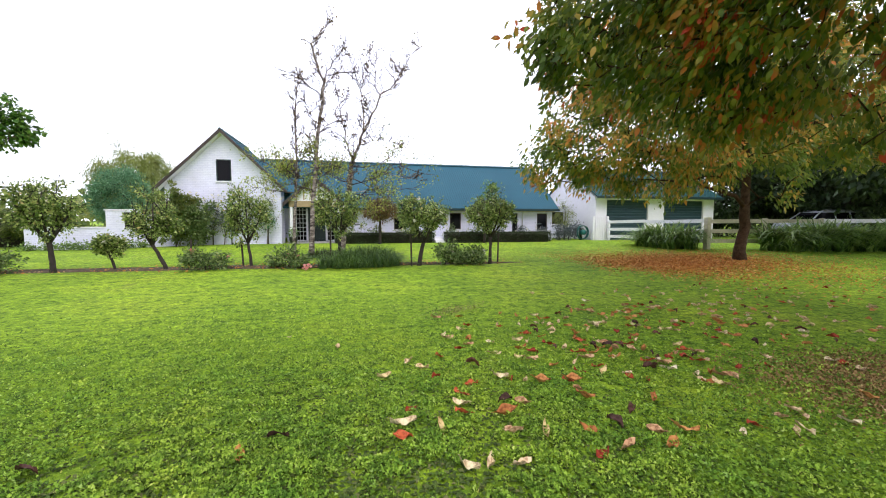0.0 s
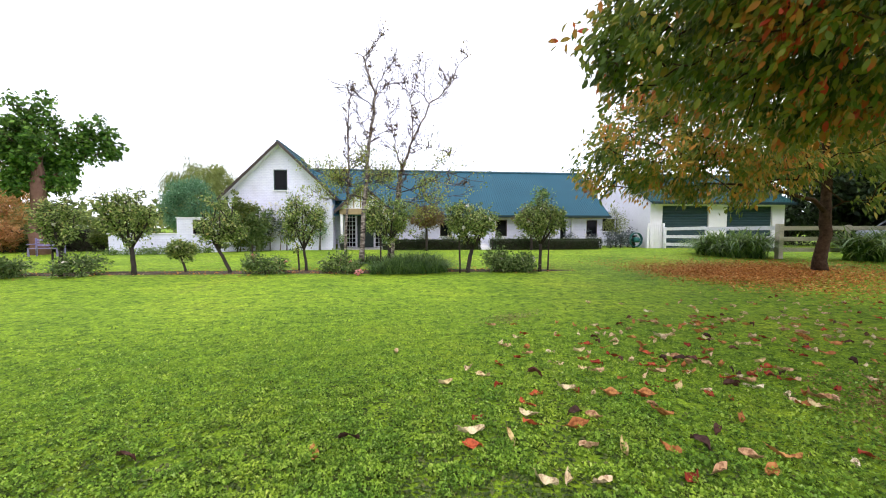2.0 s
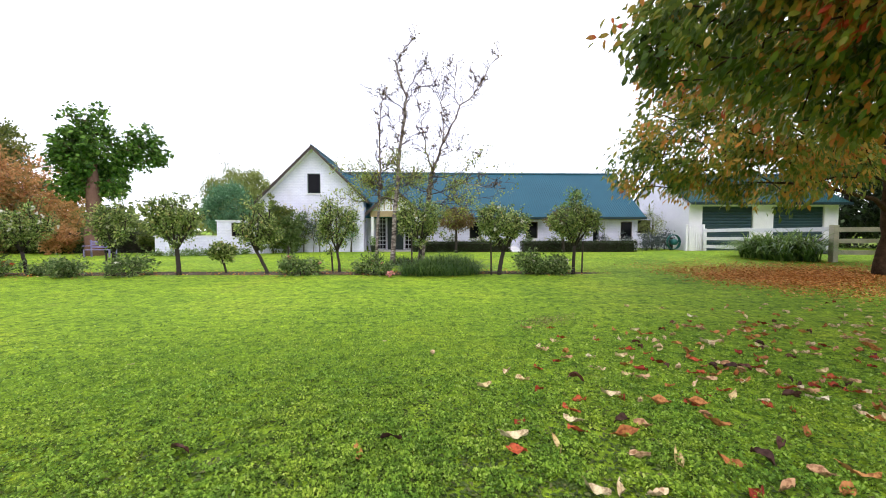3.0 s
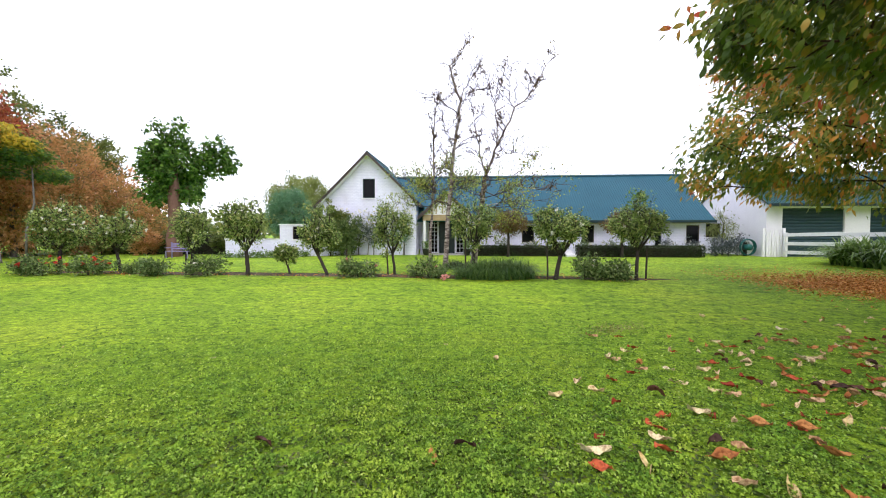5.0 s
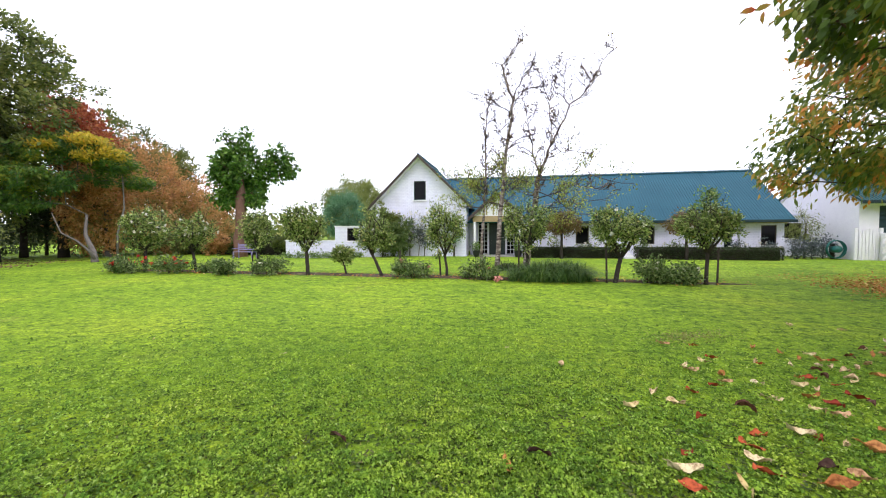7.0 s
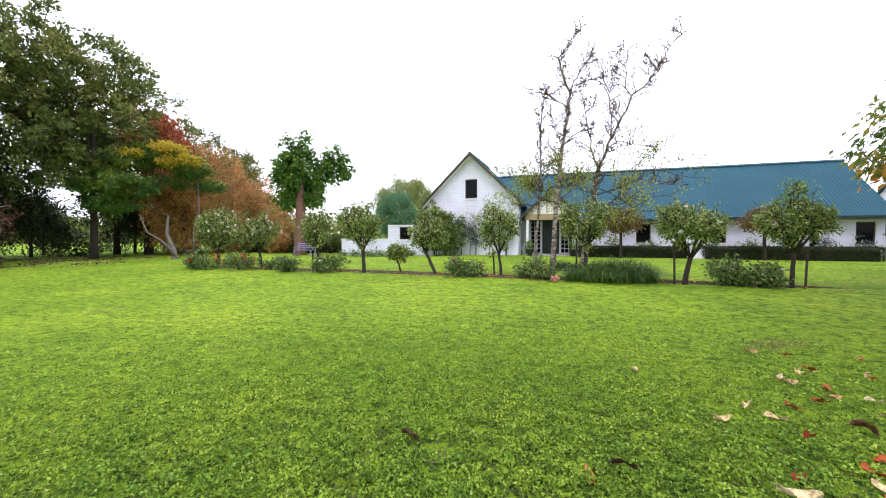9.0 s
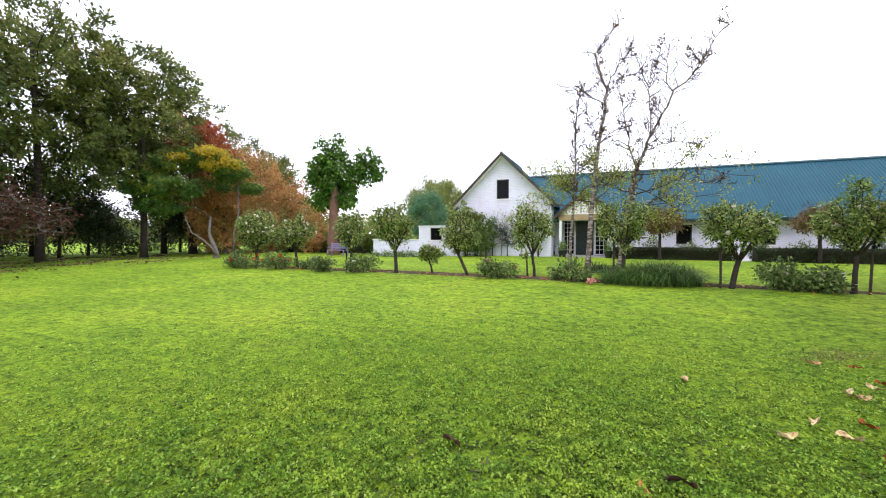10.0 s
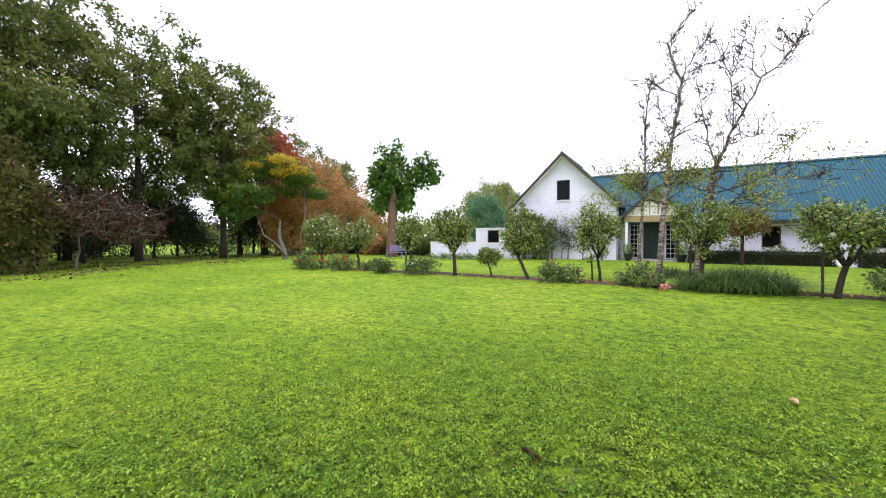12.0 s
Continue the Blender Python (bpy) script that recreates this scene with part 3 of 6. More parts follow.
def wall_with_holes(x0, x1, z0, z1, holes, y0, y1, b):
    """A wall along x from y0 to y1, pierced by holes (xa, xb, za, zb): one closed shell."""
    xs = sorted({x0, x1, *[h[0] for h in holes], *[h[1] for h in holes]})
    zs = sorted({z0, z1, *[h[2] for h in holes], *[h[3] for h in holes]})
    def solid(i, k):
        if not (0 <= i < len(xs) - 1 and 0 <= k < len(zs) - 1):
            return False
        cx, cz = (xs[i] + xs[i + 1]) / 2, (zs[k] + zs[k + 1]) / 2
        return not any(h[0] < cx < h[1] and h[2] < cz < h[3] for h in holes)
    ids, verts, faces = {}, [], []
    def at(i, k, f):
        if (i, k, f) not in ids:
            ids[(i, k, f)] = len(verts)
            verts.append((xs[i], (y0, y1)[f], zs[k]))
        return ids[(i, k, f)]
    for i in range(len(xs) - 1):
        for k in range(len(zs) - 1):
            if solid(i, k):
                faces.append((at(i, k, 0), at(i + 1, k, 0), at(i + 1, k + 1, 0), at(i, k + 1, 0)))
                faces.append((at(i, k, 1), at(i, k + 1, 1), at(i + 1, k + 1, 1), at(i + 1, k, 1)))
                for di, dk, p, q in ((-1, 0, (i, k), (i, k + 1)), (1, 0, (i + 1, k + 1), (i + 1, k)), (0, -1, (i + 1, k), (i, k)), (0, 1, (i, k + 1), (i + 1, k + 1))):
                    if not solid(i + di, k + dk):
                        faces.append((at(*p, 0), at(*q, 0), at(*q, 1), at(*p, 1)))
    return b.add(verts, faces)


def window(parent, x0, x1, z0, z1, y, sill=True, blind=0.0, bars=(0, 0), frame_m=None, depth=0.14):
    """Window with frame, sill, glazing bars and panes, set back in a wall whose outer face is y."""
    w = Build()
    t = 0.045
    yo = y + 0.03
    w.box(x0, x0 + t, yo, yo + 0.07, z0, z1).box(x1 - t, x1, yo, yo + 0.07, z0, z1).box(x0 + t, x1 - t, yo, yo + 0.07, z0, z0 + t).box(x0 + t, x1 - t, yo, yo + 0.07, z1 - t, z1)
    fr = w.out("window", frame_m or M_WHITE, parent)
    nx, nz = bars
    px = np.linspace(x0 + t, x1 - t, nx + 2)
    pz = np.linspace(z0 + t, z1 - t, nz + 2)
    for i in range(nx + 1):
        for k in range(nz + 1):
            Build().box(px[i] + 0.012 * (i > 0), px[i + 1] - 0.012 * (i < nx), yo + 0.03, yo + 0.04, pz[k] + 0.012 * (k > 0), pz[k + 1] - 0.012 * (k < nz)).out("pane", M_GLASS, fr)
    for i in range(1, nx + 1):
        Build().box(px[i] - 0.012, px[i] + 0.012, yo + 0.015, yo + 0.055, z0 + t, z1 - t).out("glazing_bar", frame_m or M_WHITE, fr)
    for k in range(1, nz + 1):
        Build().box(x0 + t, x1 - t, yo + 0.018, yo + 0.052, pz[k] - 0.012, pz[k] + 0.012).out("glazing_bar", frame_m or M_WHITE, fr)
    if blind > 0:
        Build().box(x0 + t, x1 - t, yo + 0.075, yo + 0.085, z0 + t, z1 - t).out("blind", M_BLIND, fr, "brown lowered blind")
    if sill:
        Build().box(x0 - 0.05, x1 + 0.05, y - 0.05, y + 0.03, z0 - 0.06, z0, 0.01).out("window_sill", M_WHITE, fr)
    return fr


# gabled wing: front wall with its loft window
gl = Build()
HX0, HX1, HZ0, HZ1 = -6.62, -5.92, 3.47, 4.55
wx0, wx1 = RX0 + 0.3, RX1 - 0.3
wall_with_holes(wx0, wx1, GZ - 0.3, EZ + 0.05, [], GY, GY + 0.2, gl)
slope = (APZ - EZ) / (APX - RX0)
def gable_z(x):
    return APZ - 0.12 - abs(x - APX) * slope
for xa, xb, za, zb in ((wx0, HX0, None, None), (HX1, wx1, None, None), (HX0, HX1, HZ1, None)):
    lo = EZ + 0.05 if za is None else za
    xs = [xa] + [p for p in (APX,) if xa < p < xb] + [xb]
    top = [(x, max(gable_z(x), lo + 0.001)) for x in xs]
    gl.prism([(xa, lo)] + [(xb, lo)] + top[::-1], "y", GY, GY + 0.2)
gl.box(HX0, HX1, GY, GY + 0.2, EZ + 0.05, HZ0)
gl.out("wall", M_BRICK, house)
window(house, HX0, HX1, HZ0, HZ1, GY, frame_m=M_GUTTER)
Build().prism([(wx0, EZ), (wx1, EZ), (APX, APZ - 0.1)], "y", 26.3, 26.5).out("wall", M_BRICK, house)
# side and back walls of both wings
Build().box(wx0, wx0 + 0.2, GY + 0.2, 30.0, -0.2, EZ + 0.05).out("wall", M_BRICK, house)
Build().box(wx1 - 0.2, wx1, GY + 0.2, 22.6, -0.2, EZ + 0.05).out("wall", M_BRICK, house)
Build().box(wx0, 12.3, 29.8, 30.0, -0.2, 2.6).out("wall", M_BRICK, house)


def roof_sheet(parent, run0, run1, low, high, axis, ribs=0.14, name="roof", mat=None, thick=0.05):
    """A roof slope with standing ribs. Along axis x or y from run0 to run1; low, high: (other axis, z) of eave and ridge."""
    lo, hi = np.array(low), np.array(high)
    d = (hi - lo) / np.linalg.norm(hi - lo)
    nrm = np.array([-d[1], d[0]]) if d[0] > 0 else np.array([d[1], -d[0]])
    def put(a0, a1, up0, up1):
        return Build().prism([tuple(q) for q in (lo + nrm * up0, hi + nrm * up0, hi + nrm * up1, lo + nrm * up1)], axis, a0, a1)
    sheet = put(run0, run1, -thick, 0).out(name, mat or M_ROOF, parent)
    n = int((run1 - run0) / ribs)
    step = (run1 - run0 - 0.06) / n
    first = put(run0 + 0.012, run0 + 0.048, -0.002, 0.018).out("rib", mat or M_ROOF, sheet)
    for i in range(1, n + 1):
        ob = new("rib", first.data)
        ob.parent = sheet
        ob.location = (i * step, 0, 0) if axis == "x" else (0, i * step, 0)
    return sheet


# gabled wing roof with dark barge boards
for sgn, ex in ((1, RX0), (-1, RX1)):
    roof_sheet(house, GY - 0.35, 26.6, (ex, EZ), (APX, APZ), "y")
    b = Build()
    q = [(ex - sgn * 0.06, EZ - 0.14), (ex - sgn * 0.06, EZ + 0.03), (APX, APZ + 0.06), (APX, APZ - 0.12)]
    b.prism(q if sgn > 0 else q[::-1], "y", GY - 0.40, GY - 0.355)
    b.out("barge_board", M_BARGE, house, "dark brown barge board")
Build().tube([(APX, GY - 0.38, APZ + 0.03), (APX, 26.6, APZ + 0.03)], [0.07, 0.07], 8).out("ridge_cap", M_RIDGE, house)
Build().prism([(RX0 + 0.08, EZ - 0.02), (RX0 + 0.08, EZ - 0.06), (APX, APZ - 0.15), (APX, APZ - 0.11)], "y", GY - 0.34, GY - 0.003).out("soffit", M_WHITE, house)
Build().prism([(RX1 - 0.08, EZ - 0.02), (APX, APZ - 0.11), (APX, APZ - 0.15), (RX1 - 0.08, EZ - 0.06)], "y", GY - 0.34, GY - 0.003).out("soffit", M_WHITE, house)

# long wing
WX0, WX1, WEZ, RIY, RIZ = wx1, 12.3, 2.20, 26.0, 5.18
WZ0, WZ1 = 0.97, 1.93
PX0, PX1 = -3.3, -0.55
holes = [(2.35, 3.03, WZ0, WZ1), (5.66, 6.34, WZ0, WZ1), (9.62, 9.98, 0.3, WZ1), (11.28, 11.97, 0.92, WZ1)]
wall_with_holes(PX1, WX1, -0.2, WEZ, holes, WY, WY + 0.2, Build()).out("wall", M_BRICK, house)
for h in holes[:2]:
    window(house, *h, WY, blind=1.0, frame_m=M_BARGE)
window(house, *holes[2], WY, sill=False, frame_m=M_GUTTER)
window(house, *holes[3], WY, frame_m=M_BARGE)
Build().prism([(WY, WEZ), (RIY, RIZ - 0.1), (29.8, WEZ)], "x", WX1 - 0.2, WX1).out("wall", M_BRICK, house)
Build().box(WX1 - 0.2, WX1, WY + 0.2, 29.8, -0.2, WEZ).out("wall", M_BRICK, house)
roof_sheet(house, RX1 - 2.6, WX1 + 0.3, (WY - 0.35, WEZ - 0.02), (RIY, RIZ), "x")
roof_sheet(house, RX1 - 2.6, WX1 + 0.3, (30.2, WEZ - 0.02), (RIY, RIZ), "x")
Build().tube([(RX1 - 2.6, RIY, RIZ + 0.03), (WX1 + 0.32, RIY, RIZ + 0.03)], [0.08, 0.08], 8).out("ridge_cap", M_RIDGE, house)
gb = Build().prism([(WY - 0.49, WEZ - 0.14), (WY - 0.34, WEZ - 0.14), (WY - 0.34, WEZ - 0.0), (WY - 0.355, WEZ - 0.0), (WY - 0.355, WEZ - 0.12), (WY - 0.475, WEZ - 0.12), (WY - 0.475, WEZ), (WY - 0.49, WEZ)], "x", PX1 + 0.3, WX1 + 0.3)
gb.out("gutter", M_GUTTER, house, "dark green eaves gutter")
Build().box(PX1, WX1, WY - 0.33, WY - 0.003, WEZ - 0.17, WEZ - 0.13).out("soffit", M_SOFFIT, house)
Build().tube([(10.28, WY - 0.06, 0.2), (10.28, WY - 0.06, 1.95), (10.28, WY - 0.4, 2.08)], [0.04, 0.04, 0.04], 8).out("downpipe", M_WHITE, house, smooth=True)
# link to the garage
wall_with_holes(12.3, 15.4, -0.1, 2.6, [(13.5, 14.6, 1.25, 2.1)], 25.0, 25.2, Build()).out("wall", M_BRICK, house)
window(house, 13.5, 14.6, 1.25, 2.1, 25.0, blind=1.0, frame_m=M_BARGE)

# porch: small gable on white posts, recessed door with glazed side lights
PY, DY = 21.75, 23.3
PAX, PAZ, PEZ = -1.93, 3.80, 2.62
porch = thing("porch", (-1.93, 22.3, 0.2), "small gabled entrance porch with white posts and timber beam", "porch")
for sgn, ex in ((1, PX0 + 0.1), (-1, PX1 - 0.1)):
    roof_sheet(porch, PY - 0.2, 25.4, (ex - sgn * 0.25, PEZ - 0.2), (PAX, PAZ), "y", name="porch_roof")
    q = [(ex - sgn * 0.3, PEZ - 0.40), (ex - sgn * 0.3, PEZ - 0.2), (PAX, PAZ + 0.05), (PAX, PAZ - 0.17)]
    Build().prism(q if sgn > 0 else q[::-1], "y", PY - 0.26, PY - 0.205).out("barge_board", M_BARGE, porch)
Build().prism([(PX0 + 0.1, PEZ - 0.1), (PX1 - 0.1, PEZ - 0.1), (PAX, PAZ - 0.12)], "y", PY, PY + 0.1).out("gable_panel", M_WHITE, porch)
for i, x in enumerate(np.linspace(PX0 + 0.45, PX1 - 0.45, 6)):
    Build().box(x - 0.03, x + 0.03, PY - 0.03, PY - 0.002, PEZ - 0.05, PAZ - 0.18 - abs(x - PAX) * 0.95, 0.006).out("gable_batten", M_SOFFIT, porch)
Build().box(PX0 + 0.05, PX1 - 0.05, PY - 0.02, PY + 0.14, PEZ - 0.42, PEZ - 0.1, 0.012).out("beam", M_SOFFIT, porch, "honey-coloured timber beam")
for x in (PX0 + 0.16, PX1 - 0.16):
    Build().box(x - 0.07, x + 0.07, PY - 0.01, PY + 0.13, 0.15, PEZ - 0.42, 0.01).out("post", M_WHITE, porch)
Build().box(PX0 - 0.1, PX1 + 0.1, PY - 0.25, DY, -0.1, 0.30, 0.02).out("step", M_CONC, porch, "grey concrete porch step")
dw = wall_with_holes(WX0, PX1, -0.2, 2.75, [(-3.15, -0.75, 0.3, 2.38)], DY, DY + 0.15, Build())
dw.box(PX1 - 0.2, PX1, WY, DY, -0.2, 2.2)
dw.out("wall", M_BRICK, house)
door = thing("front_door", (-1.98, DY, 0.3), "dark green panelled front door in a white frame", "door", kind="structure")
db = Build().box(-2.46, -1.52, DY + 0.03, DY + 0.075, 0.31, 2.34, 0.006)
leaf = db.out("door_leaf", M_DOOR, door)
for px0, px1 in ((-2.36, -2.03), (-1.95, -1.62)):
    for pz0, pz1 in ((0.45, 1.05), (1.15, 1.65), (1.75, 2.22)):
        Build().box(px0, px1, DY + 0.015, DY + 0.032, pz0, pz1, 0.008).out("door_panel", M_DOOR, leaf)
Build().tube([(-1.60, DY + 0.03, 1.32), (-1.60, DY - 0.03, 1.32), (-1.72, DY - 0.03, 1.32)], [0.012, 0.012, 0.012], 8).out("door_handle", M_CONC, leaf, "metal lever handle")
Build().box(-2.52, -2.465, DY - 0.02, DY + 0.12, 0.3, 2.38).box(-1.515, -1.46, DY - 0.02, DY + 0.12, 0.3, 2.38).box(-2.465, -1.515, DY - 0.02, DY + 0.12, 2.345, 2.38).out("door_frame", M_WHITE, door)
window(house, -3.13, -2.53, 0.32, 2.37, DY, sill=False, bars=(2, 7))
window(house, -1.45, -0.77, 0.32, 2.37, DY, sill=False, bars=(2, 7))

# ---- garden wall beside the gable ----
gw = thing("garden_wall", (-12, GY + 0.2, 0), "low white painted garden wall with a taller windowed section", "wall")
LT, HT = 1.13, 1.97
Build().box(-14.85, -11.55, GY + 0.1, GY + 0.32, -0.2, LT).out("low_wall", M_BRICK, gw)
Build().box(-14.90, -11.55, GY + 0.06, GY + 0.36, LT, LT + 0.05, 0.012).out("coping", M_WHITE, gw)
wall_with_holes(-11.55, wx0, -0.2, HT, [(-10.78, -10.04, 1.14, 1.88)], GY + 0.1, GY + 0.32, Build()).out("tall_wall", M_BRICK, gw)
Build().box(-11.60, wx0, GY + 0.06, GY + 0.36, HT, HT + 0.05, 0.012).out("coping", M_WHITE, gw)
window(gw, -10.78, -10.04, 1.14, 1.88, GY + 0.1, frame_m=M_BARGE)

# ---- garage ----
AX0, AX1, AY, AEZ, ARY, ARZ = 14.72, 23.6, 21.4, 3.0, 24.6, 5.0
garage = thing("garage", (19.5, 24, 0.2), "white double garage with dark green roller doors and green steel roof", "garage")
D = [(15.5, 18.5, 0.15, 2.78), (19.7, 22.75, 0.15, 2.78)]
wall_with_holes(AX0, AX1, -0.2, AEZ, D, AY, AY + 0.2, Build()).out("wall", M_WHITE, garage)
Build().prism([(AY + 0.2, -0.2), (AY + 0.2, AEZ), (ARY, ARZ - 0.1), (28.0, AEZ), (28.0, -0.2)], "x", AX0, AX0 + 0.2).out("wall", M_WHITE, garage)
Build().prism([(AY + 0.2, -0.2), (AY + 0.2, AEZ), (ARY, ARZ - 0.1), (28.0, AEZ), (28.0, -0.2)], "x", AX1 - 0.2, AX1).out("wall", M_WHITE, garage)
Build().box(AX0 + 0.2, AX1 - 0.2, 27.8, 28.0, -0.2, AEZ).out("wall", M_WHITE, garage)
for h in D:
    dr = Build().box(h[0], h[1], AY + 0.12, AY + 0.14, h[2], h[3]).out("roller_door", M_ROLLER, garage, "dark green ribbed roller door")
    zs = np.linspace(h[2], h[3], 17)
    for za, zb in zip(zs[:-1], zs[1:]):
        Build().prism([(AY + 0.118, za + 0.01), (AY + 0.118, zb - 0.01), (AY + 0.085, zb - 0.045), (AY + 0.085, za + 0.045)], "x", h[0] + 0.01, h[1] - 0.01).out("slat", M_ROLLER, dr)
roof_sheet(garage, AX0 - 0.15, AX1 + 0.35, (AY - 0.35, AEZ - 0.02), (ARY, ARZ), "x", mat=M_SHEDROOF)
roof_sheet(garage, AX0 - 0.15, AX1 + 0.35, (28.2, AEZ - 0.1), (ARY, ARZ), "x", mat=M_SHEDROOF)
Build().tube([(AX0 - 0.2, ARY, ARZ + 0.03), (AX1 + 0.35, ARY, ARZ + 0.03)], [0.08, 0.08], 8).out("ridge_cap", M_RIDGE, garage)
Build().box(AX0 - 0.15, AX1 + 0.35, AY - 0.48, AY - 0.36, AEZ - 0.15, AEZ - 0.0, 0.01).out("gutter", M_GUTTER, garage)
Build().box(AX0, AX1 + 0.3, AY - 0.35, AY - 0.003, AEZ - 0.12, AEZ - 0.08).out("soffit", M_WHITE, garage)
for i in range(6):
    Build().box(15.3 + 1.5 * i, 15.3 + 1.5 * i + 1.47, AY - 1.6, AY - 0.02, 0.0, 0.21, 0.015).out("apron_slab", M_CONC, garage)
# hose reel on the wall beside the gate
hose = thing("hose_reel", (14.1, 21.9, 0.2), "green garden hose wound on a wall reel", "hose reel")
ring = []
for i in range(5):
    for a in np.linspace(0, 2 * math.pi, 24, endpoint=False):
        ring.append((14.1 + 0.36 * math.cos(a) * (1 + 0.02 * i), 21.86 - 0.035 * i, 0.75 + 0.42 * math.sin(a)))
Build().tube(ring, [0.022] * len(ring), 6).out("hose", M_HOSE, hose, smooth=True)
Build().tube([(14.1, 21.6, 0.75), (14.1, 22.0, 0.75)], [0.16, 0.16], 16).out("drum", M_HOSE, hose, smooth=True)
Build().box(14.03, 14.17, 21.95, 22.05, 0.15, 1.0, 0.01).out("stand", M_STAKE, hose)

# ---- fence ----
fence = thing("fence", (15.35, 14.05, 0.2), "white painted three-rail timber fence with square posts", "fence")
E1 = (15.38, 14.05)
E0 = (15.45, 21.1)
E2 = (29.0, 10.9)


def rails(p, q, posts, z0, z1, paint):
    a, b = np.array(p), np.array(q)
    d = (b - a) / np.linalg.norm(b - a)
    s = np.array([-d[1], d[0]])
    def bar(c0, c1, w, za0, za1, h):
        o = [c0 - s * w, c0 + s * w, c1 + s * w, c1 - s * w]
        zz = [za0, za0, za1, za1]
        bb = Build()
        bb.add([(*o[i], zz[i] - h) for i in range(4)] + [(*o[i], zz[i] + h) for i in range(4)], [(3, 2, 1, 0), (4, 5, 6, 7), (0, 1, 5, 4), (1, 2, 6, 5), (2, 3, 7, 6), (3, 0, 4, 7)])
        return bb
    for hz in (0.38, 0.82, 1.26):
        for i in range(len(posts) - 1):
            c0, c1 = a + (b - a) * posts[i], a + (b - a) * posts[i + 1]
            j = rng.normal(size=2) * 0.008
            bar(c0 - s * 0.07 + d * 0.004, c1 - s * 0.07 - d * 0.004, 0.02, z0 + hz + j[0], z1 + hz + j[1], 0.085).out("rail", paint, fence)


def post(x, y, w, h, z, paint):
    Build().box(x - w, x + w, y - w, y + w, z - 0.3, z + h, 0.012).out("post", paint, fence)


rails(E0, E1, (0.0, 0.45, 1.0), 0.14, 0.2, M_WHITE)
EM = (E1[0] + (E2[0] - E1[0]) * 0.36, E1[1] + (E2[1] - E1[1]) * 0.36)
# shaded copy of the white paint on the stretch under the tree
rails(E1, EM, (0.0, 0.5, 1.0), 0.2, 0.2, M_SHADEPAINT)
rails(EM, E2, (0.0, 0.33, 0.66, 1.0), 0.2, 0.2, M_WHITE)
post(*E1, 0.10, 1.42, 0.2, M_SHADEPAINT)
for f_ in (0.0, 0.45):
    post(E0[0] + (E1[0] - E0[0]) * f_ + 0.02, E0[1] + (E1[1] - E0[1]) * f_, 0.06, 1.36, 0.16, M_WHITE)
for f_ in (0.18, 0.36, 0.57, 0.78, 1.0):
    post(E1[0] + (E2[0] - E1[0]) * f_, E1[1] + (E2[1] - E1[1]) * f_, 0.07, 1.38, 0.2, M_SHADEPAINT)
gate = thing("garden_gate", (15.0, 21.25, 0.2), "white timber garden gate with a curved top rail", "gate")
for i in range(6):
    x = 14.62 + i * 0.13
    Build().box(x, x + 0.115, 21.22, 21.245, 0.26, 1.55 + 0.16 * math.cos((i - 2.5) * 0.55), 0.006).out("board", M_WHITE, gate)
for z in (0.5, 1.3):
    Build().box(14.62, 15.39, 21.247, 21.29, z - 0.05, z + 0.05, 0.006).out("rail", M_WHITE, gate)
for x in (14.5, 15.47):
    Build().box(x - 0.06, x + 0.06, 21.2, 21.32, 0.0, 1.75, 0.01).out("gate_post", M_WHITE, gate)


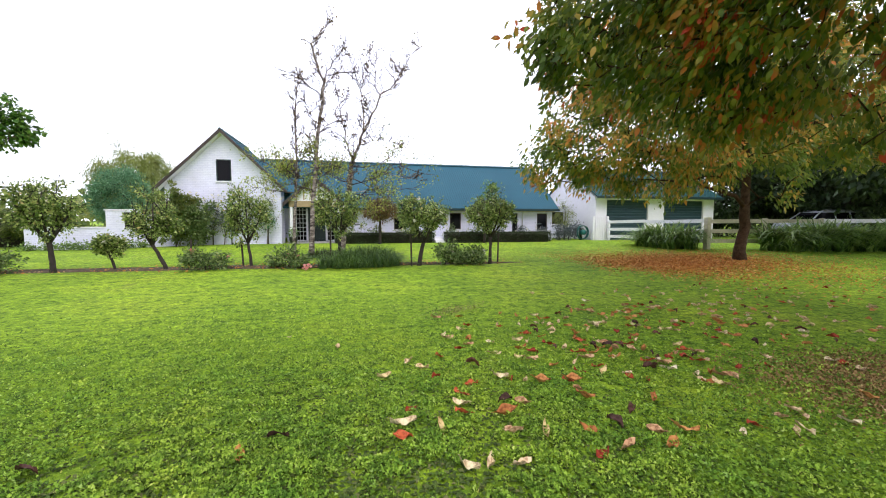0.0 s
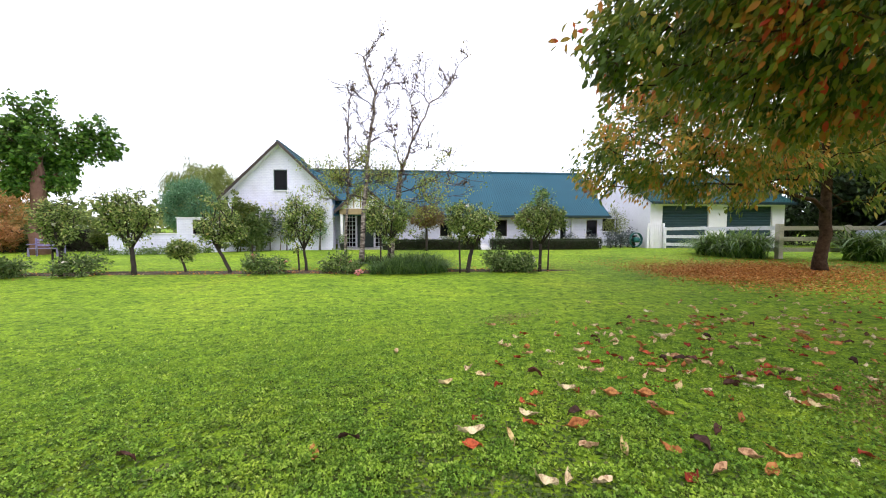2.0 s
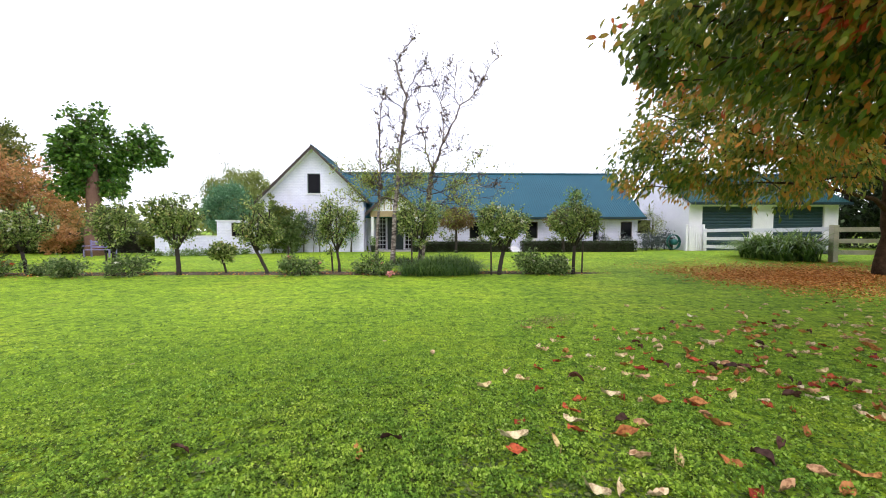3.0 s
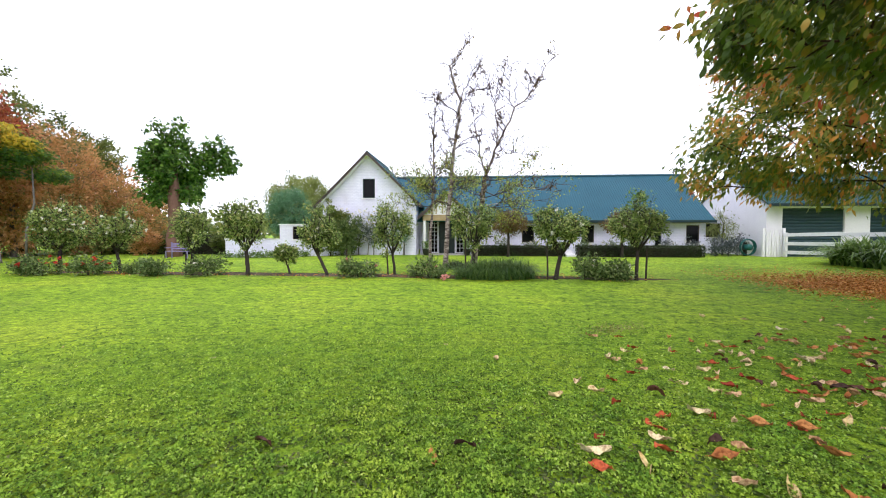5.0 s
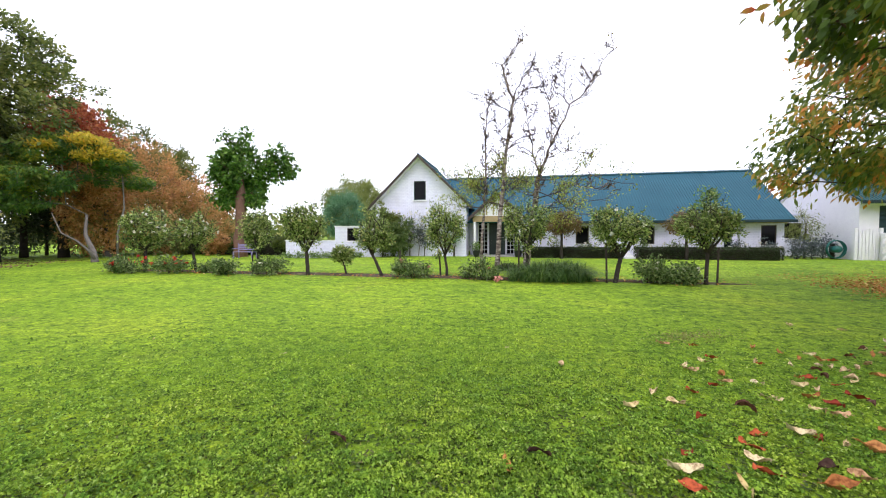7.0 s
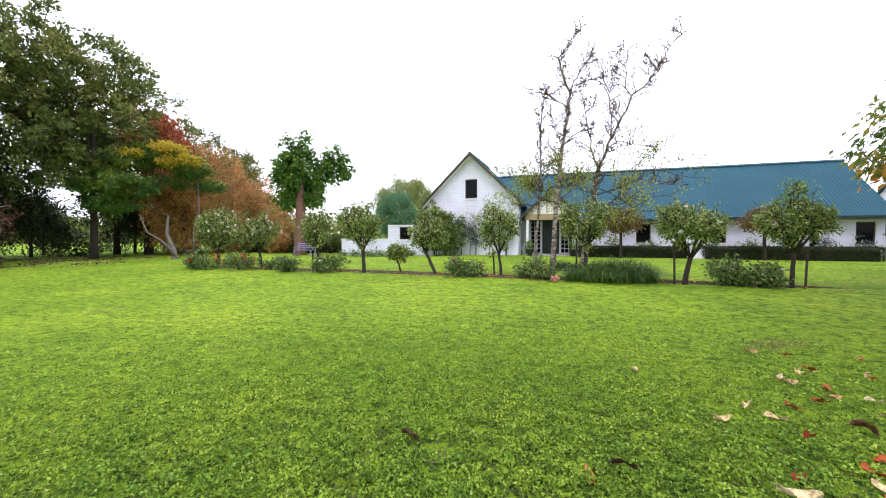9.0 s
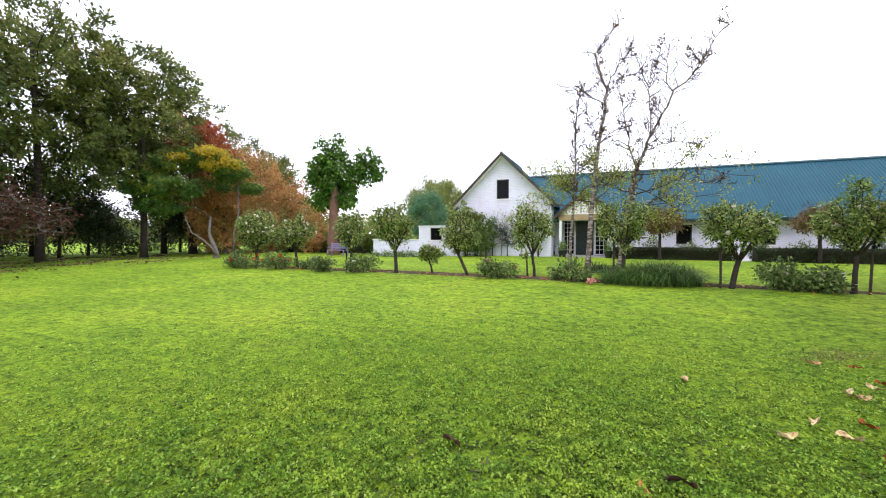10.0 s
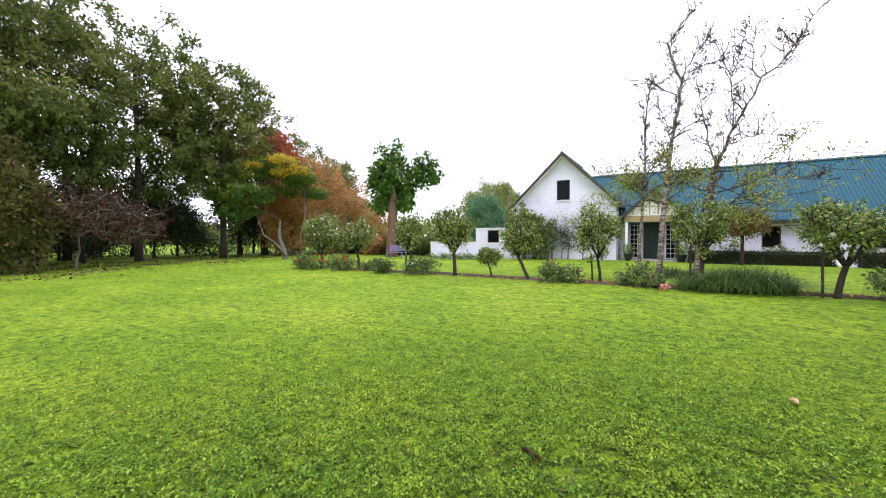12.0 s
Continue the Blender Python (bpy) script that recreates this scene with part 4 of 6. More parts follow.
# ---- vehicles ----
def car(at, turn, paint, label):
    root = thing("car", (0, 0, 0), label, "car")
    def shell(prof, half, taper, bev):
        bm = bmesh.new()
        top = max(z for _, z in prof)
        low = min(z for _, z in prof)
        sides = [[bm.verts.new((x, s * (half - taper * (z - low) / (top - low)), z)) for x, z in prof] for s in (-1, 1)]
        bm.faces.new(sides[0][::-1])
        bm.faces.new(sides[1])
        for i in range(len(prof)):
            j = (i + 1) % len(prof)
            bm.faces.new((sides[0][i], sides[0][j], sides[1][j], sides[1][i]))
        bmesh.ops.recalc_face_normals(bm, faces=bm.faces)
        bmesh.ops.bevel(bm, geom=list(bm.edges), offset=bev, segments=2, affect="EDGES")
        return Build().take(bm)
    shell([(-2.15, 0.40), (-2.22, 0.70), (-2.08, 0.92), (-1.15, 1.06), (1.9, 1.08), (2.18, 1.0), (2.22, 0.42)], 0.88, 0.05, 0.05).out("body", paint, root, smooth=True)
    shell([(-1.10, 1.05), (-0.48, 1.56), (1.55, 1.58), (2.0, 1.06)], 0.82, 0.14, 0.02).out("cabin_glass", M_GLASS, root, "dark tinted cabin windows")
    shell([(-0.62, 1.555), (-0.42, 1.63), (0.3, 1.67), (1.45, 1.645), (1.68, 1.56)], 0.71, 0.06, 0.02).out("roof_panel", paint, root, smooth=True)
    for s in (-1, 1):
        for (xa, za), (xb, zb) in (((-1.16, 1.05), (-0.52, 1.58)), ((0.35, 1.05), (0.32, 1.6)), ((1.30, 1.05), (1.22, 1.6)), ((2.0, 1.06), (1.6, 1.58))):
            Build().tube([(xa, s * 0.835, za), (xb, s * 0.70, zb)], [0.04, 0.035], 6).out("pillar", paint, root, smooth=True)
        for x in (-1.4, 1.4):
            w = Build().tube([(x, s * 0.70, 0.33), (x, s * 0.90, 0.33)], [0.33, 0.33], 20).out("wheel", M_RUBBER, root, smooth=True)
            Build().tube([(x, s * 0.89, 0.33), (x, s * 0.92, 0.33)], [0.2, 0.19], 14).out("rim", M_CARPAINT, w)
        Build().box(2.16, 2.245, s * 0.74 - 0.1, s * 0.74 + 0.1, 0.80, 1.02, 0.02).out("tail_light", M_TAIL, root)
        Build().tube([(-0.4, s * 0.64, 1.64), (-0.3, s * 0.64, 1.71), (1.3, s * 0.64, 1.70), (1.45, s * 0.64, 1.64)], [0.02] * 4, 6).out("roof_rail", M_CARPAINT, root)
    root.matrix_basis = pose(*at, 0, 0, turn)
    return root


car((28.6, 18.6, 0.42), -14, M_CARPAINT, "silver estate car parked behind the fence")
car((-38.5, 10.5, 0.03), 80, M_BLUECAR, "pale blue car parked beyond the tall trees")

# ---- hedges in front of the long wing ----
def hedge(x0, x1, y0, y1, z0, z1, seed):
    rs = np.random.default_rng(seed)
    root = thing("box_hedge", ((x0 + x1) / 2, (y0 + y1) / 2, z0), "low clipped dark green box hedge along the house", "hedge", "hedges along the house")
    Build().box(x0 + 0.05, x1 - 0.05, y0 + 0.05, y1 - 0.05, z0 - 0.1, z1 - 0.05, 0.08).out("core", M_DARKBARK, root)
    n = int(2600 * (x1 - x0))
    p = np.stack([rs.uniform(x0, x1, n), rs.uniform(y0, y1, n), rs.uniform(z0, z1, n)], 1)
    face = rs.integers(0, 5, n)
    p[face == 0, 1] = y0
    p[(face == 1) | (face == 3), 2] = z1
    ends = rs.uniform(size=n) < 0.06
    p[ends, 0] = np.where(rs.uniform(size=ends.sum()) < 0.5, x0, x1)
    p[face == 2, 1] = y0
    p[face == 4, 1] = y1
    p += rs.normal(size=(n, 3)) * 0.022
    v, f = leaf_cloud(p, 0.055, rs, 0.0, 0.6)
    part("foliage", quick_mesh("foliage", v - ORG[root.name], f), M_LF_HEDGE, root)


hedge(-0.45, 4.35, 20.75, 21.55, 0.2, 0.78, 1)
hedge(5.05, 11.1, 20.35, 21.2, 0.2, 0.80, 2)
for i in range(4):
    v_ = Build().box(4.45, 4.98, 21.0 + 0.36 * i - 0.3, 21.0 + 0.36 * i + 0.045, 0.1, 0.36 + 0.06 * i, 0.012)
    root_ = thing("path_step", (4.7, 21.0 + 0.36 * i, 0.2), "pale concrete step between the hedges", "step", "steps between the hedges")
    v_.out("slab", M_WHITE, root_)

# ---- standard roses and shrubs of the bed ----
def rose(x, y, fork, cz, rx, rz, dx, seed, trunk_r=0.05, n=95, leaf_m=None, blooms=8, petal=None, label="standard rose bush with a bare stem and rounded leafy head", per=24, leaf=0.08):
    rs = np.random.default_rng(seed)
    g = float(ground_z(x, y))
    rx, rz, cz = rx * 1.05, rz * 1.22, cz * 1.02
    t = [(x, y, g), (x + dx * 0.5, y, g + fork * 0.55), (x + dx, y, g + fork)]
    blobs = [(x + dx, y, g + cz, rx * 0.86, rx * 0.8, rz * 0.86)]
    for _ in range(6):
        a, e = rs.uniform(0, 6.28), rs.uniform(-0.45, 0.75)
        blobs.append((x + dx + math.cos(a) * rx * 0.62, y + math.sin(a) * rx * 0.55, g + cz + e * rz * 0.8, rx * 0.42, rx * 0.4, rz * 0.42))
    r = tree("standard_rose", label, t, [trunk_r * 1.05, trunk_r * 0.95, trunk_r * 0.85], blobs, int(n * 1.25), per + 10, leaf * 0.95, 0.115, leaf_m or M_LF_ROSE, M_DARKBARK, seed,
             tip=0.010, droop=0.2, wide=0.6, shell=0.62, group="roses in the bed", category="rose", flare=1.2, sides=8, leafy=0.88, rough=0.3)
    k = 5 if rx > 0.45 else 3
    for i in range(k):
        a = i * 6.28 / k + rs.uniform(-0.4, 0.4)
        ux, uy = math.cos(a) * rx, math.sin(a) * rx * 0.8
        Build().tube([(x + dx, y, g + fork - 0.04), (x + dx + ux * 0.28, y + uy * 0.28, g + fork + (cz - fork) * 0.38), (x + dx + ux * 0.6, y + uy * 0.6, g + cz - rz * 0.1), (x + dx + ux * 0.7, y + uy * 0.7, g + cz + rz * 0.45)],
                     [trunk_r * 0.62, trunk_r * 0.5, trunk_r * 0.34, trunk_r * 0.12], 6).out("limb", M_DARKBARK, r, smooth=True)
    tips = []
    for i in range(6 if rx > 0.45 else 3):
        a, q = rs.uniform(0, 6.28), rs.uniform(0.1, 0.75)
        p0 = np.array([x + dx + math.cos(a) * rx * q, y + math.sin(a) * rx * q * 0.8, g + cz + rz * 0.55])
        p1 = p0 + np.array([math.cos(a) * 0.22, math.sin(a) * 0.2, 0.0]) * rs.uniform(0.2, 1.2) + np.array([0, 0, rz * rs.uniform(0.4, 0.9)])
        Build().tube([p0, p0 * 0.5 + p1 * 0.5 + np.array([0, 0, 0.05]), p1], [0.007, 0.005, 0.003], 4).out("shoot", M_DARKBARK, r)
        tips.append(p0 + (p1 - p0) * rs.uniform(0.2, 1.0, (26, 1)) + rs.normal(size=(26, 3)) * 0.05)
    v, f = leaf_cloud(np.concatenate(tips), leaf * 0.8, rs, 0.1, 0.55)
    part("shoot_leaves", quick_mesh("shoot_leaves", v - ORG[r.name], f), leaf_m or M_LF_ROSE, r)
    if blooms:
        c = blob_points(blobs, blooms, rs, 0.95)
        c[:, 2] = np.maximum(c[:, 2], g + cz - 0.1)
        flowers(c, 0.11, petal or M_PETAL_W, r, rs, label="open rose blossoms")
    return r


rose(-14.9, 12.5, 0.85, 1.55, 1.0, 0.75, 0.0, 101, 0.06, 150, blooms=40, label="tall rose bush covered in cream blossoms")
rose(-12.55, 12.4, 0.75, 1.45, 0.75, 0.62, -0.1, 102, blooms=26, label="standard rose bush with many cream blossoms")
rose(-9.5, 11.8, 0.75, 1.45, 0.55, 0.6, 0.05, 103, blooms=5)
rose(-7.62, 11.85, 0.8, 1.6, 0.72, 0.62, -0.05, 104, 0.065, 130, blooms=4)
rose(-6.33, 12.05, 0.48, 0.68, 0.31, 0.19, -0.1, 105, 0.036, 60, blooms=3, label="small young standard rose with a low head")
rose(-5.0, 11.9, 0.72, 1.5, 0.56, 0.66, -0.34, 106, 0.055, 105, blooms=4, label="leaning standard rose with a forked stem")
rose(-2.9, 12.2, 0.72, 1.45, 0.6, 0.62, -0.08, 107, 0.045, 95, blooms=3)
rose(-0.42, 12.6, 0.95, 1.6, 0.72, 0.65, 0.05, 108, 0.06, 120, blooms=3)
rose(1.98, 11.4, 0.72, 1.42, 0.74, 0.48, 0.15, 109, 0.065, 150, blooms=9, label="broad standard rose with several twisting stems")
rose(4.3, 11.5, 0.88, 1.56, 0.76, 0.54, 0.03, 110, 0.055, 140, blooms=4)
tree("standard_rose", "upright leafy shoot of a standard rose", [(4.28, 11.55, 1.2), (4.28, 11.55, 1.7), (4.3, 11.55, 2.1)], [0.015, 0.012, 0.01], [(4.32, 11.55, 2.35, 0.22, 0.2, 0.4)], 24, 16, 0.09, 0.1, M_LF_STRAP, M_DARKBARK, 111, group="roses in the bed", category="rose")

def stake(x, y, h, lean=0.0):
    z = float(ground_z(x, y))
    r = thing("garden_stake", (x, y, z), "dark weathered timber stake driven into the bed", "stake", "stakes in the bed")
    Build().tube([(x, y, z - 0.2), (x + lean * 0.5, y, z + h * 0.5), (x + lean, y, z + h)], [0.029, 0.027, 0.025], 8).out("shaft", M_STAKE, r)

for x, y, h, ln in ((-4.45, 12.0, 0.85, 0.03), (-3.12, 12.2, 0.9, -0.06), (-0.65, 12.4, 1.25, 0.0), (1.76, 11.35, 1.1, -0.03), (4.52, 11.4, 1.0, 0.03), (-9.75, 11.9, 0.7, 0.0)):
    stake(x, y, h, ln)


def shrub(x, y, rx, h, seed, leaf_m=None, per=24, n=64, leaf=0.085, label="low leafy rose shrub in the garden bed", ry=None, blooms=0, petal=None, z=None, bark=None, group="shrubs in the bed", category="shrub", shell=0.3):
    rs = np.random.default_rng(seed)
    g = float(ground_z(x, y)) if z is None else z
    ry = ry or rx * 0.8
    blobs = [(x, y, g + h * 0.55, rx * 0.75, ry * 0.75, h * 0.48)]
    for _ in range(4):
        a = rs.uniform(0, 6.28)
        blobs.append((x + math.cos(a) * rx * 0.5, y + math.sin(a) * ry * 0.5, g + h * rs.uniform(0.32, 0.62), rx * 0.5, ry * 0.5, h * 0.34))
    t = [(x, y, g), (x, y, g + h * 0.12), (x, y, g + h * 0.22)]
    r = tree("shrub", label, t, [0.03, 0.025, 0.02], blobs, n, per, leaf, 0.13, leaf_m or M_LF_SHRUB, bark or M_DARKBARK, seed, tip=0.006, droop=0.1, wide=0.55, shell=shell, rough=0.36, group=group, category=category, sides=6)
    if blooms:
        c = blob_points(blobs, blooms, rs, 0.97)
        c[:, 2] = np.maximum(c[:, 2], g + h * 0.6)
        flowers(c, 0.13, petal or M_PETAL_W, r, rs, label="small open blossoms")
    return r


for i, (x, y, rx, h, bl, pt) in enumerate(((-14.4, 11.5, 0.75, 0.62, 9, M_PETAL_R), (-12.9, 11.6, 0.8, 0.62, 10, M_PETAL_R), (-10.6, 11.6, 0.5, 0.55, 0, None), (-8.9, 11.7, 0.7, 0.62, 2, M_PETAL_W), (-3.95, 11.6, 0.65, 0.62, 4, M_PETAL_P),
                                          (-1.8, 11.75, 0.6, 0.62, 2, M_PETAL_P), (2.85, 11.55, 0.62, 0.68, 2, M_PETAL_W), (3.65, 11.5, 0.62, 0.6, 2, M_PETAL_W), (-15.6, 12.0, 0.5, 0.4, 0, None), (-11.8, 12.3, 0.5, 0.35, 0, None))):
    shrub(x, y, rx, h, 200 + i, blooms=bl, petal=pt)
rs_ = np.random.default_rng(5)
pinkrose = thing("fallen_rose_bloom", (-1.25, 11.15, 0.1), "pink rose bloom lying at the edge of the bed", "flower")
flowers(np.array([[-1.25, 11.15, 0.17], [-1.2, 11.12, 0.2], [-1.31, 11.15, 0.16]]), 0.16, M_PETAL_P, pinkrose, rs_)

# grassy clump in the bed
gc = thing("grass_clump", (0.35, 11.7, 0.1), "broad clump of fine dark green grassy leaves", "plant")
vs, fs, o = [], [], 0
for cx, cy, L in ((-0.55, 11.75, 0.5), (-0.1, 11.6, 0.62), (0.3, 11.7, 0.72), (0.75, 11.6, 0.7), (1.05, 11.8, 0.55), (0.1, 12.0, 0.7), (0.6, 12.0, 0.7)):
    v, f = arcs((cx, cy, float(ground_z(cx, cy))), 480, L * 1.25, 0.018, rs_, 1.25, 4, 0.38)
    vs.append(v), fs.append(f + o)
    o += len(v)
part("foliage", quick_mesh("foliage", np.concatenate(vs) - ORG[gc.name], np.concatenate(fs)), M_LF_CLUMP, gc)
gc2 = thing("grass_clump", (-0.9, 14.8, 0.15), "low dark green ground-cover mound under the birches", "plant")
v, f = arcs((-0.9, 14.8, float(ground_z(-0.9, 14.8))), 500, 0.42, 0.02, rs_, 0.9, 4, 0.75)
part("foliage", quick_mesh("foliage", v - ORG[gc2.name], f), M_LF_HEDGE, gc2)


# ---- strap-leaved clumps along the fence ----
def strap(x, y, h, seed, n=120):
    rs = np.random.default_rng(seed)
    g = float(ground_z(x, y))
    r = thing("agapanthus_clump", (x, y, g), "dense clump of arching green strap leaves by the fence", "plant", "strap-leaved clumps along the fence")
    v, f = arcs((x, y, g - 0.02), n, h * rs.uniform(0.85, 1.1), 0.075, rs, 1.15, 6, 0.30)
    part("leaves", quick_mesh("leaves", v - ORG[r.name], f), M_LF_STRAP, r)


for i in range(7):
    strap(14.65 + 0.1 * (i % 2), 14.4 + 0.42 * i, 1.55 - 0.03 * i, 300 + i, 190)
for i in range(4):
    strap(14.0, 14.7 + 0.5 * i, 1.45, 320 + i, 170)
for i in range(24):
    strap(17.4 + 0.48 * i, 12.75 - 0.115 * i - 0.25 * (i % 2), 1.68, 340 + i, 260)

# ---- birches ----
def birch(label, base, stems, every, reach, seed, low=()):
    """Trunk and limbs along given lines, with fine twigs and a few last leaves."""
    rs = np.random.default_rng(seed)
    root = thing("birch", base, label, "birch tree", "birches by the entrance")
    nodes = []
    for i, (line, r0, r1) in enumerate(stems):
        line = ([base] if i == 0 else []) + line
        pts, rr = [], []
        for a, b in zip(line[:-1], line[1:]):
            for k in range(3):
                f = k / 3
                pts.append(np.array(a) * (1 - f) + np.array(b) * f + (rs.normal(size=3) * 0.02 if pts else 0))
        pts.append(np.array(line[-1]))
        if i:
            deep = rs.uniform(-0.5, 0.5)
            for k, p in enumerate(pts):
                p[1] += deep * k / len(pts)
        rr = [(0.84 if i == 0 else 0.72) * (r0 + (r1 - r0) * (k / (len(pts) - 1)) ** 0.8) * (1.35 if i == 0 and k == 0 else 1) for k in range(len(pts))]
        if i == 0:
            pts[0] = pts[0] - np.array([0, 0, 0.15])
        Build().tube(pts, rr, 9).out("trunk" if i == 0 else "limb", M_BIRCH, root, smooth=True)
        nodes.append(np.array(pts))
    seg, leaves, green = [], [], []

    def sprig(p, d, length, r, depth, store):
        """A side branch in four bends that carries finer ones."""
        q = p
        for k in range(4):
            d = d + rs.normal(size=3) * 0.22 + np.array([0, 0, 0.10])
            d /= np.linalg.norm(d)
            e = q + d * length / 4
            seg.append((q, e, r * (1 - 0.2 * k), r * (0.8 - 0.2 * k)))
            if depth:
                for _ in range(2 if depth > 1 else 1):
                    side = np.cross(d, rs.normal(size=3))
                    side /= np.linalg.norm(side) + 1e-9
                    sprig(e, d * 0.8 + side * 0.75, length * rs.uniform(0.25, 0.5), r * 0.55, depth - 1, store)
            q = e
        store.append(q)

    for i, pts in enumerate(nodes):
        dist = np.concatenate([[0], np.cumsum(np.linalg.norm(np.diff(pts, axis=0), axis=1))])
        for u in np.arange(0.1, dist[-1], every):
            p = np.array([np.interp(u, dist, pts[:, c]) for c in range(3)])
            k = min(int(np.searchsorted(dist, u)), len(pts) - 1)
            ax = pts[k] - pts[k - 1]
            ax = ax / (np.linalg.norm(ax) + 1e-9)
            if p[2] < 2.6:
                continue
            a = rs.uniform(0, 6.28)
            end = 1 - 0.55 * u / dist[-1]
            out = np.array([math.cos(a), 0.7 * math.sin(a), 0.15])
            sprig(p, ax * 0.75 + out, reach * rs.uniform(0.45, 1.4) * end, 0.016, 1 if rs.uniform() < 0.75 else 2, leaves)
    for z, dx_, dy_, length in low:
        p = np.array([np.interp(z, nodes[0][:, 2], nodes[0][:, c]) for c in range(3)])
        sprig(p, np.array([dx_, dy_, 0.05]), length, 0.022, 2, green)
    a, b, ra, rb = (np.array(c) for c in zip(*seg))
    v, f = edge_tubes(a, b, np.maximum(ra, 0.0068), np.maximum(rb, 0.0056), 4)
    part("branchwork", quick_mesh("branchwork", v - ORG[root.name], f), M_BIRCHTWIG, root)
    tips = np.array(leaves)
    c = np.repeat(tips[rs.uniform(size=len(tips)) < 0.30], 2, axis=0)
    c = c + rs.normal(size=c.shape) * 0.05
    v, f = leaf_cloud(c, 0.075, rs, 0.6, 0.65)
    part("crown", quick_mesh("crown", v - ORG[root.name], f), M_LF_MAPLE, root)
    if green:
        c = np.repeat(np.array(green), 9, axis=0)
        c = c + rs.normal(size=c.shape) * np.array([0.13, 0.13, 0.09])
        v, f = leaf_cloud(c, 0.085, rs, 0.6, 0.5)
        part("low_foliage", quick_mesh("low_foliage", v - ORG[root.name], f), M_LF_LOW, root)


birch("slender birch with a brown trunk and short side twigs", (-2.09, 15.00, 0.16), [
    ([(-2.02, 15.00, 2.18), (-1.93, 15.00, 3.64), (-1.97, 15.00, 5.08), (-1.86, 15.00, 6.10), (-1.74, 15.00, 6.90)], 0.075, 0.012),
], 0.10, 0.68, 401, ((2.5, -1, -0.3, 1.3), (2.9, -0.8, 0.5, 1.2), (3.3, -1, 0.1, 1.5), (3.6, 0.9, -0.2, 1.0), (2.7, 0.8, 0.3, 0.9), (3.1, -0.6, -0.8, 1.2)))
birch("tall white-barked birch, nearly bare in autumn", (-1.48, 14.80, 0.16), [
    ([(-1.39, 14.80, 1.75), (-1.24, 14.80, 3.57), (-1.17, 14.80, 4.57), (-0.99, 14.80, 5.55), (-0.91, 14.80, 6.42), (-1.12, 14.80, 7.04), (-1.30, 14.80, 7.76), (-0.94, 14.80, 8.29), (-0.54, 14.80, 8.65)], 0.12, 0.012),
    ([(-0.91, 14.80, 6.42), (-0.74, 14.80, 6.89), (-0.42, 14.80, 7.39), (-0.10, 14.80, 7.76)], 0.035, 0.01),
    ([(-1.17, 14.80, 4.61), (-0.82, 14.80, 4.97), (-0.39, 14.80, 5.13), (0.04, 14.80, 5.25)], 0.03, 0.008),
    ([(-1.00, 14.80, 6.00), (-1.34, 14.80, 6.26), (-1.69, 14.80, 6.46), (-2.16, 14.80, 6.60)], 0.028, 0.008),
    ([(-0.74, 14.80, 6.70), (-0.29, 14.80, 6.83), (0.16, 14.80, 6.81)], 0.02, 0.007),
    ([(-1.21, 14.80, 4.67), (-1.33, 14.80, 5.28), (-1.68, 14.80, 5.82)], 0.022, 0.007),
], 0.15, 0.72, 402, ((2.6, -1, -0.2, 1.3), (3.0, 1, -0.3, 1.4), (3.3, -0.7, 0.5, 1.2), (3.5, 0.8, 0.4, 1.3)))
birch("tall forked birch with bare upper branches", (-0.42, 14.90, 0.16), [
    ([(-0.24, 14.90, 1.74), (-0.04, 14.90, 3.12), (0.03, 14.90, 3.61)], 0.15, 0.1),
    ([(0.03, 14.90, 3.61), (-0.10, 14.90, 4.21), (-0.26, 14.90, 5.01), (-0.40, 14.90, 5.81), (-0.63, 14.90, 6.72)], 0.05, 0.01),
    ([(0.03, 14.90, 3.61), (0.24, 14.90, 4.09), (0.46, 14.90, 4.75), (0.82, 14.90, 5.42), (1.14, 14.90, 6.16), (1.65, 14.90, 6.60), (2.11, 14.90, 7.36), (2.57, 14.90, 8.18)], 0.085, 0.01),
    ([(0.46, 14.90, 4.75), (0.50, 14.90, 5.61), (0.41, 14.90, 6.39), (0.61, 14.90, 7.09), (0.88, 14.90, 8.12)], 0.045, 0.009),
    ([(1.14, 14.90, 6.16), (0.91, 14.90, 6.51), (0.95, 14.90, 7.26), (1.06, 14.90, 7.90)], 0.03, 0.008),
    ([(1.65, 14.90, 6.60), (1.65, 14.90, 7.15), (1.73, 14.90, 7.60)], 0.022, 0.007),
    ([(0.34, 14.90, 4.31), (0.82, 14.90, 4.51), (1.33, 14.90, 4.58), (1.99, 14.90, 4.43)], 0.025, 0.007),
    ([(0.41, 14.90, 6.39), (0.08, 14.90, 7.20), (-0.09, 14.90, 7.81)], 0.022, 0.007),
    ([(-0.10, 14.90, 2.43), (0.40, 14.90, 2.58), (0.89, 14.90, 2.70), (1.48, 14.90, 2.39)], 0.03, 0.008),
    ([(0.89, 14.90, 2.70), (1.02, 14.90, 3.23), (1.77, 14.90, 3.14), (2.74, 14.90, 3.00)], 0.025, 0.006),
], 0.16, 0.70, 403, ((2.2, 1, -0.2, 1.5), (2.5, 1, 0.2, 2.2), (2.8, 0.9, -0.3, 2.6), (3.1, 1, 0.1, 2.4), (3.3, -0.8, -0.3, 1.5), (3.5, 1, -0.1, 1.9), (2.9, -1, 0.2, 1.4), (1.9, 0.9, -0.4, 1.2)))

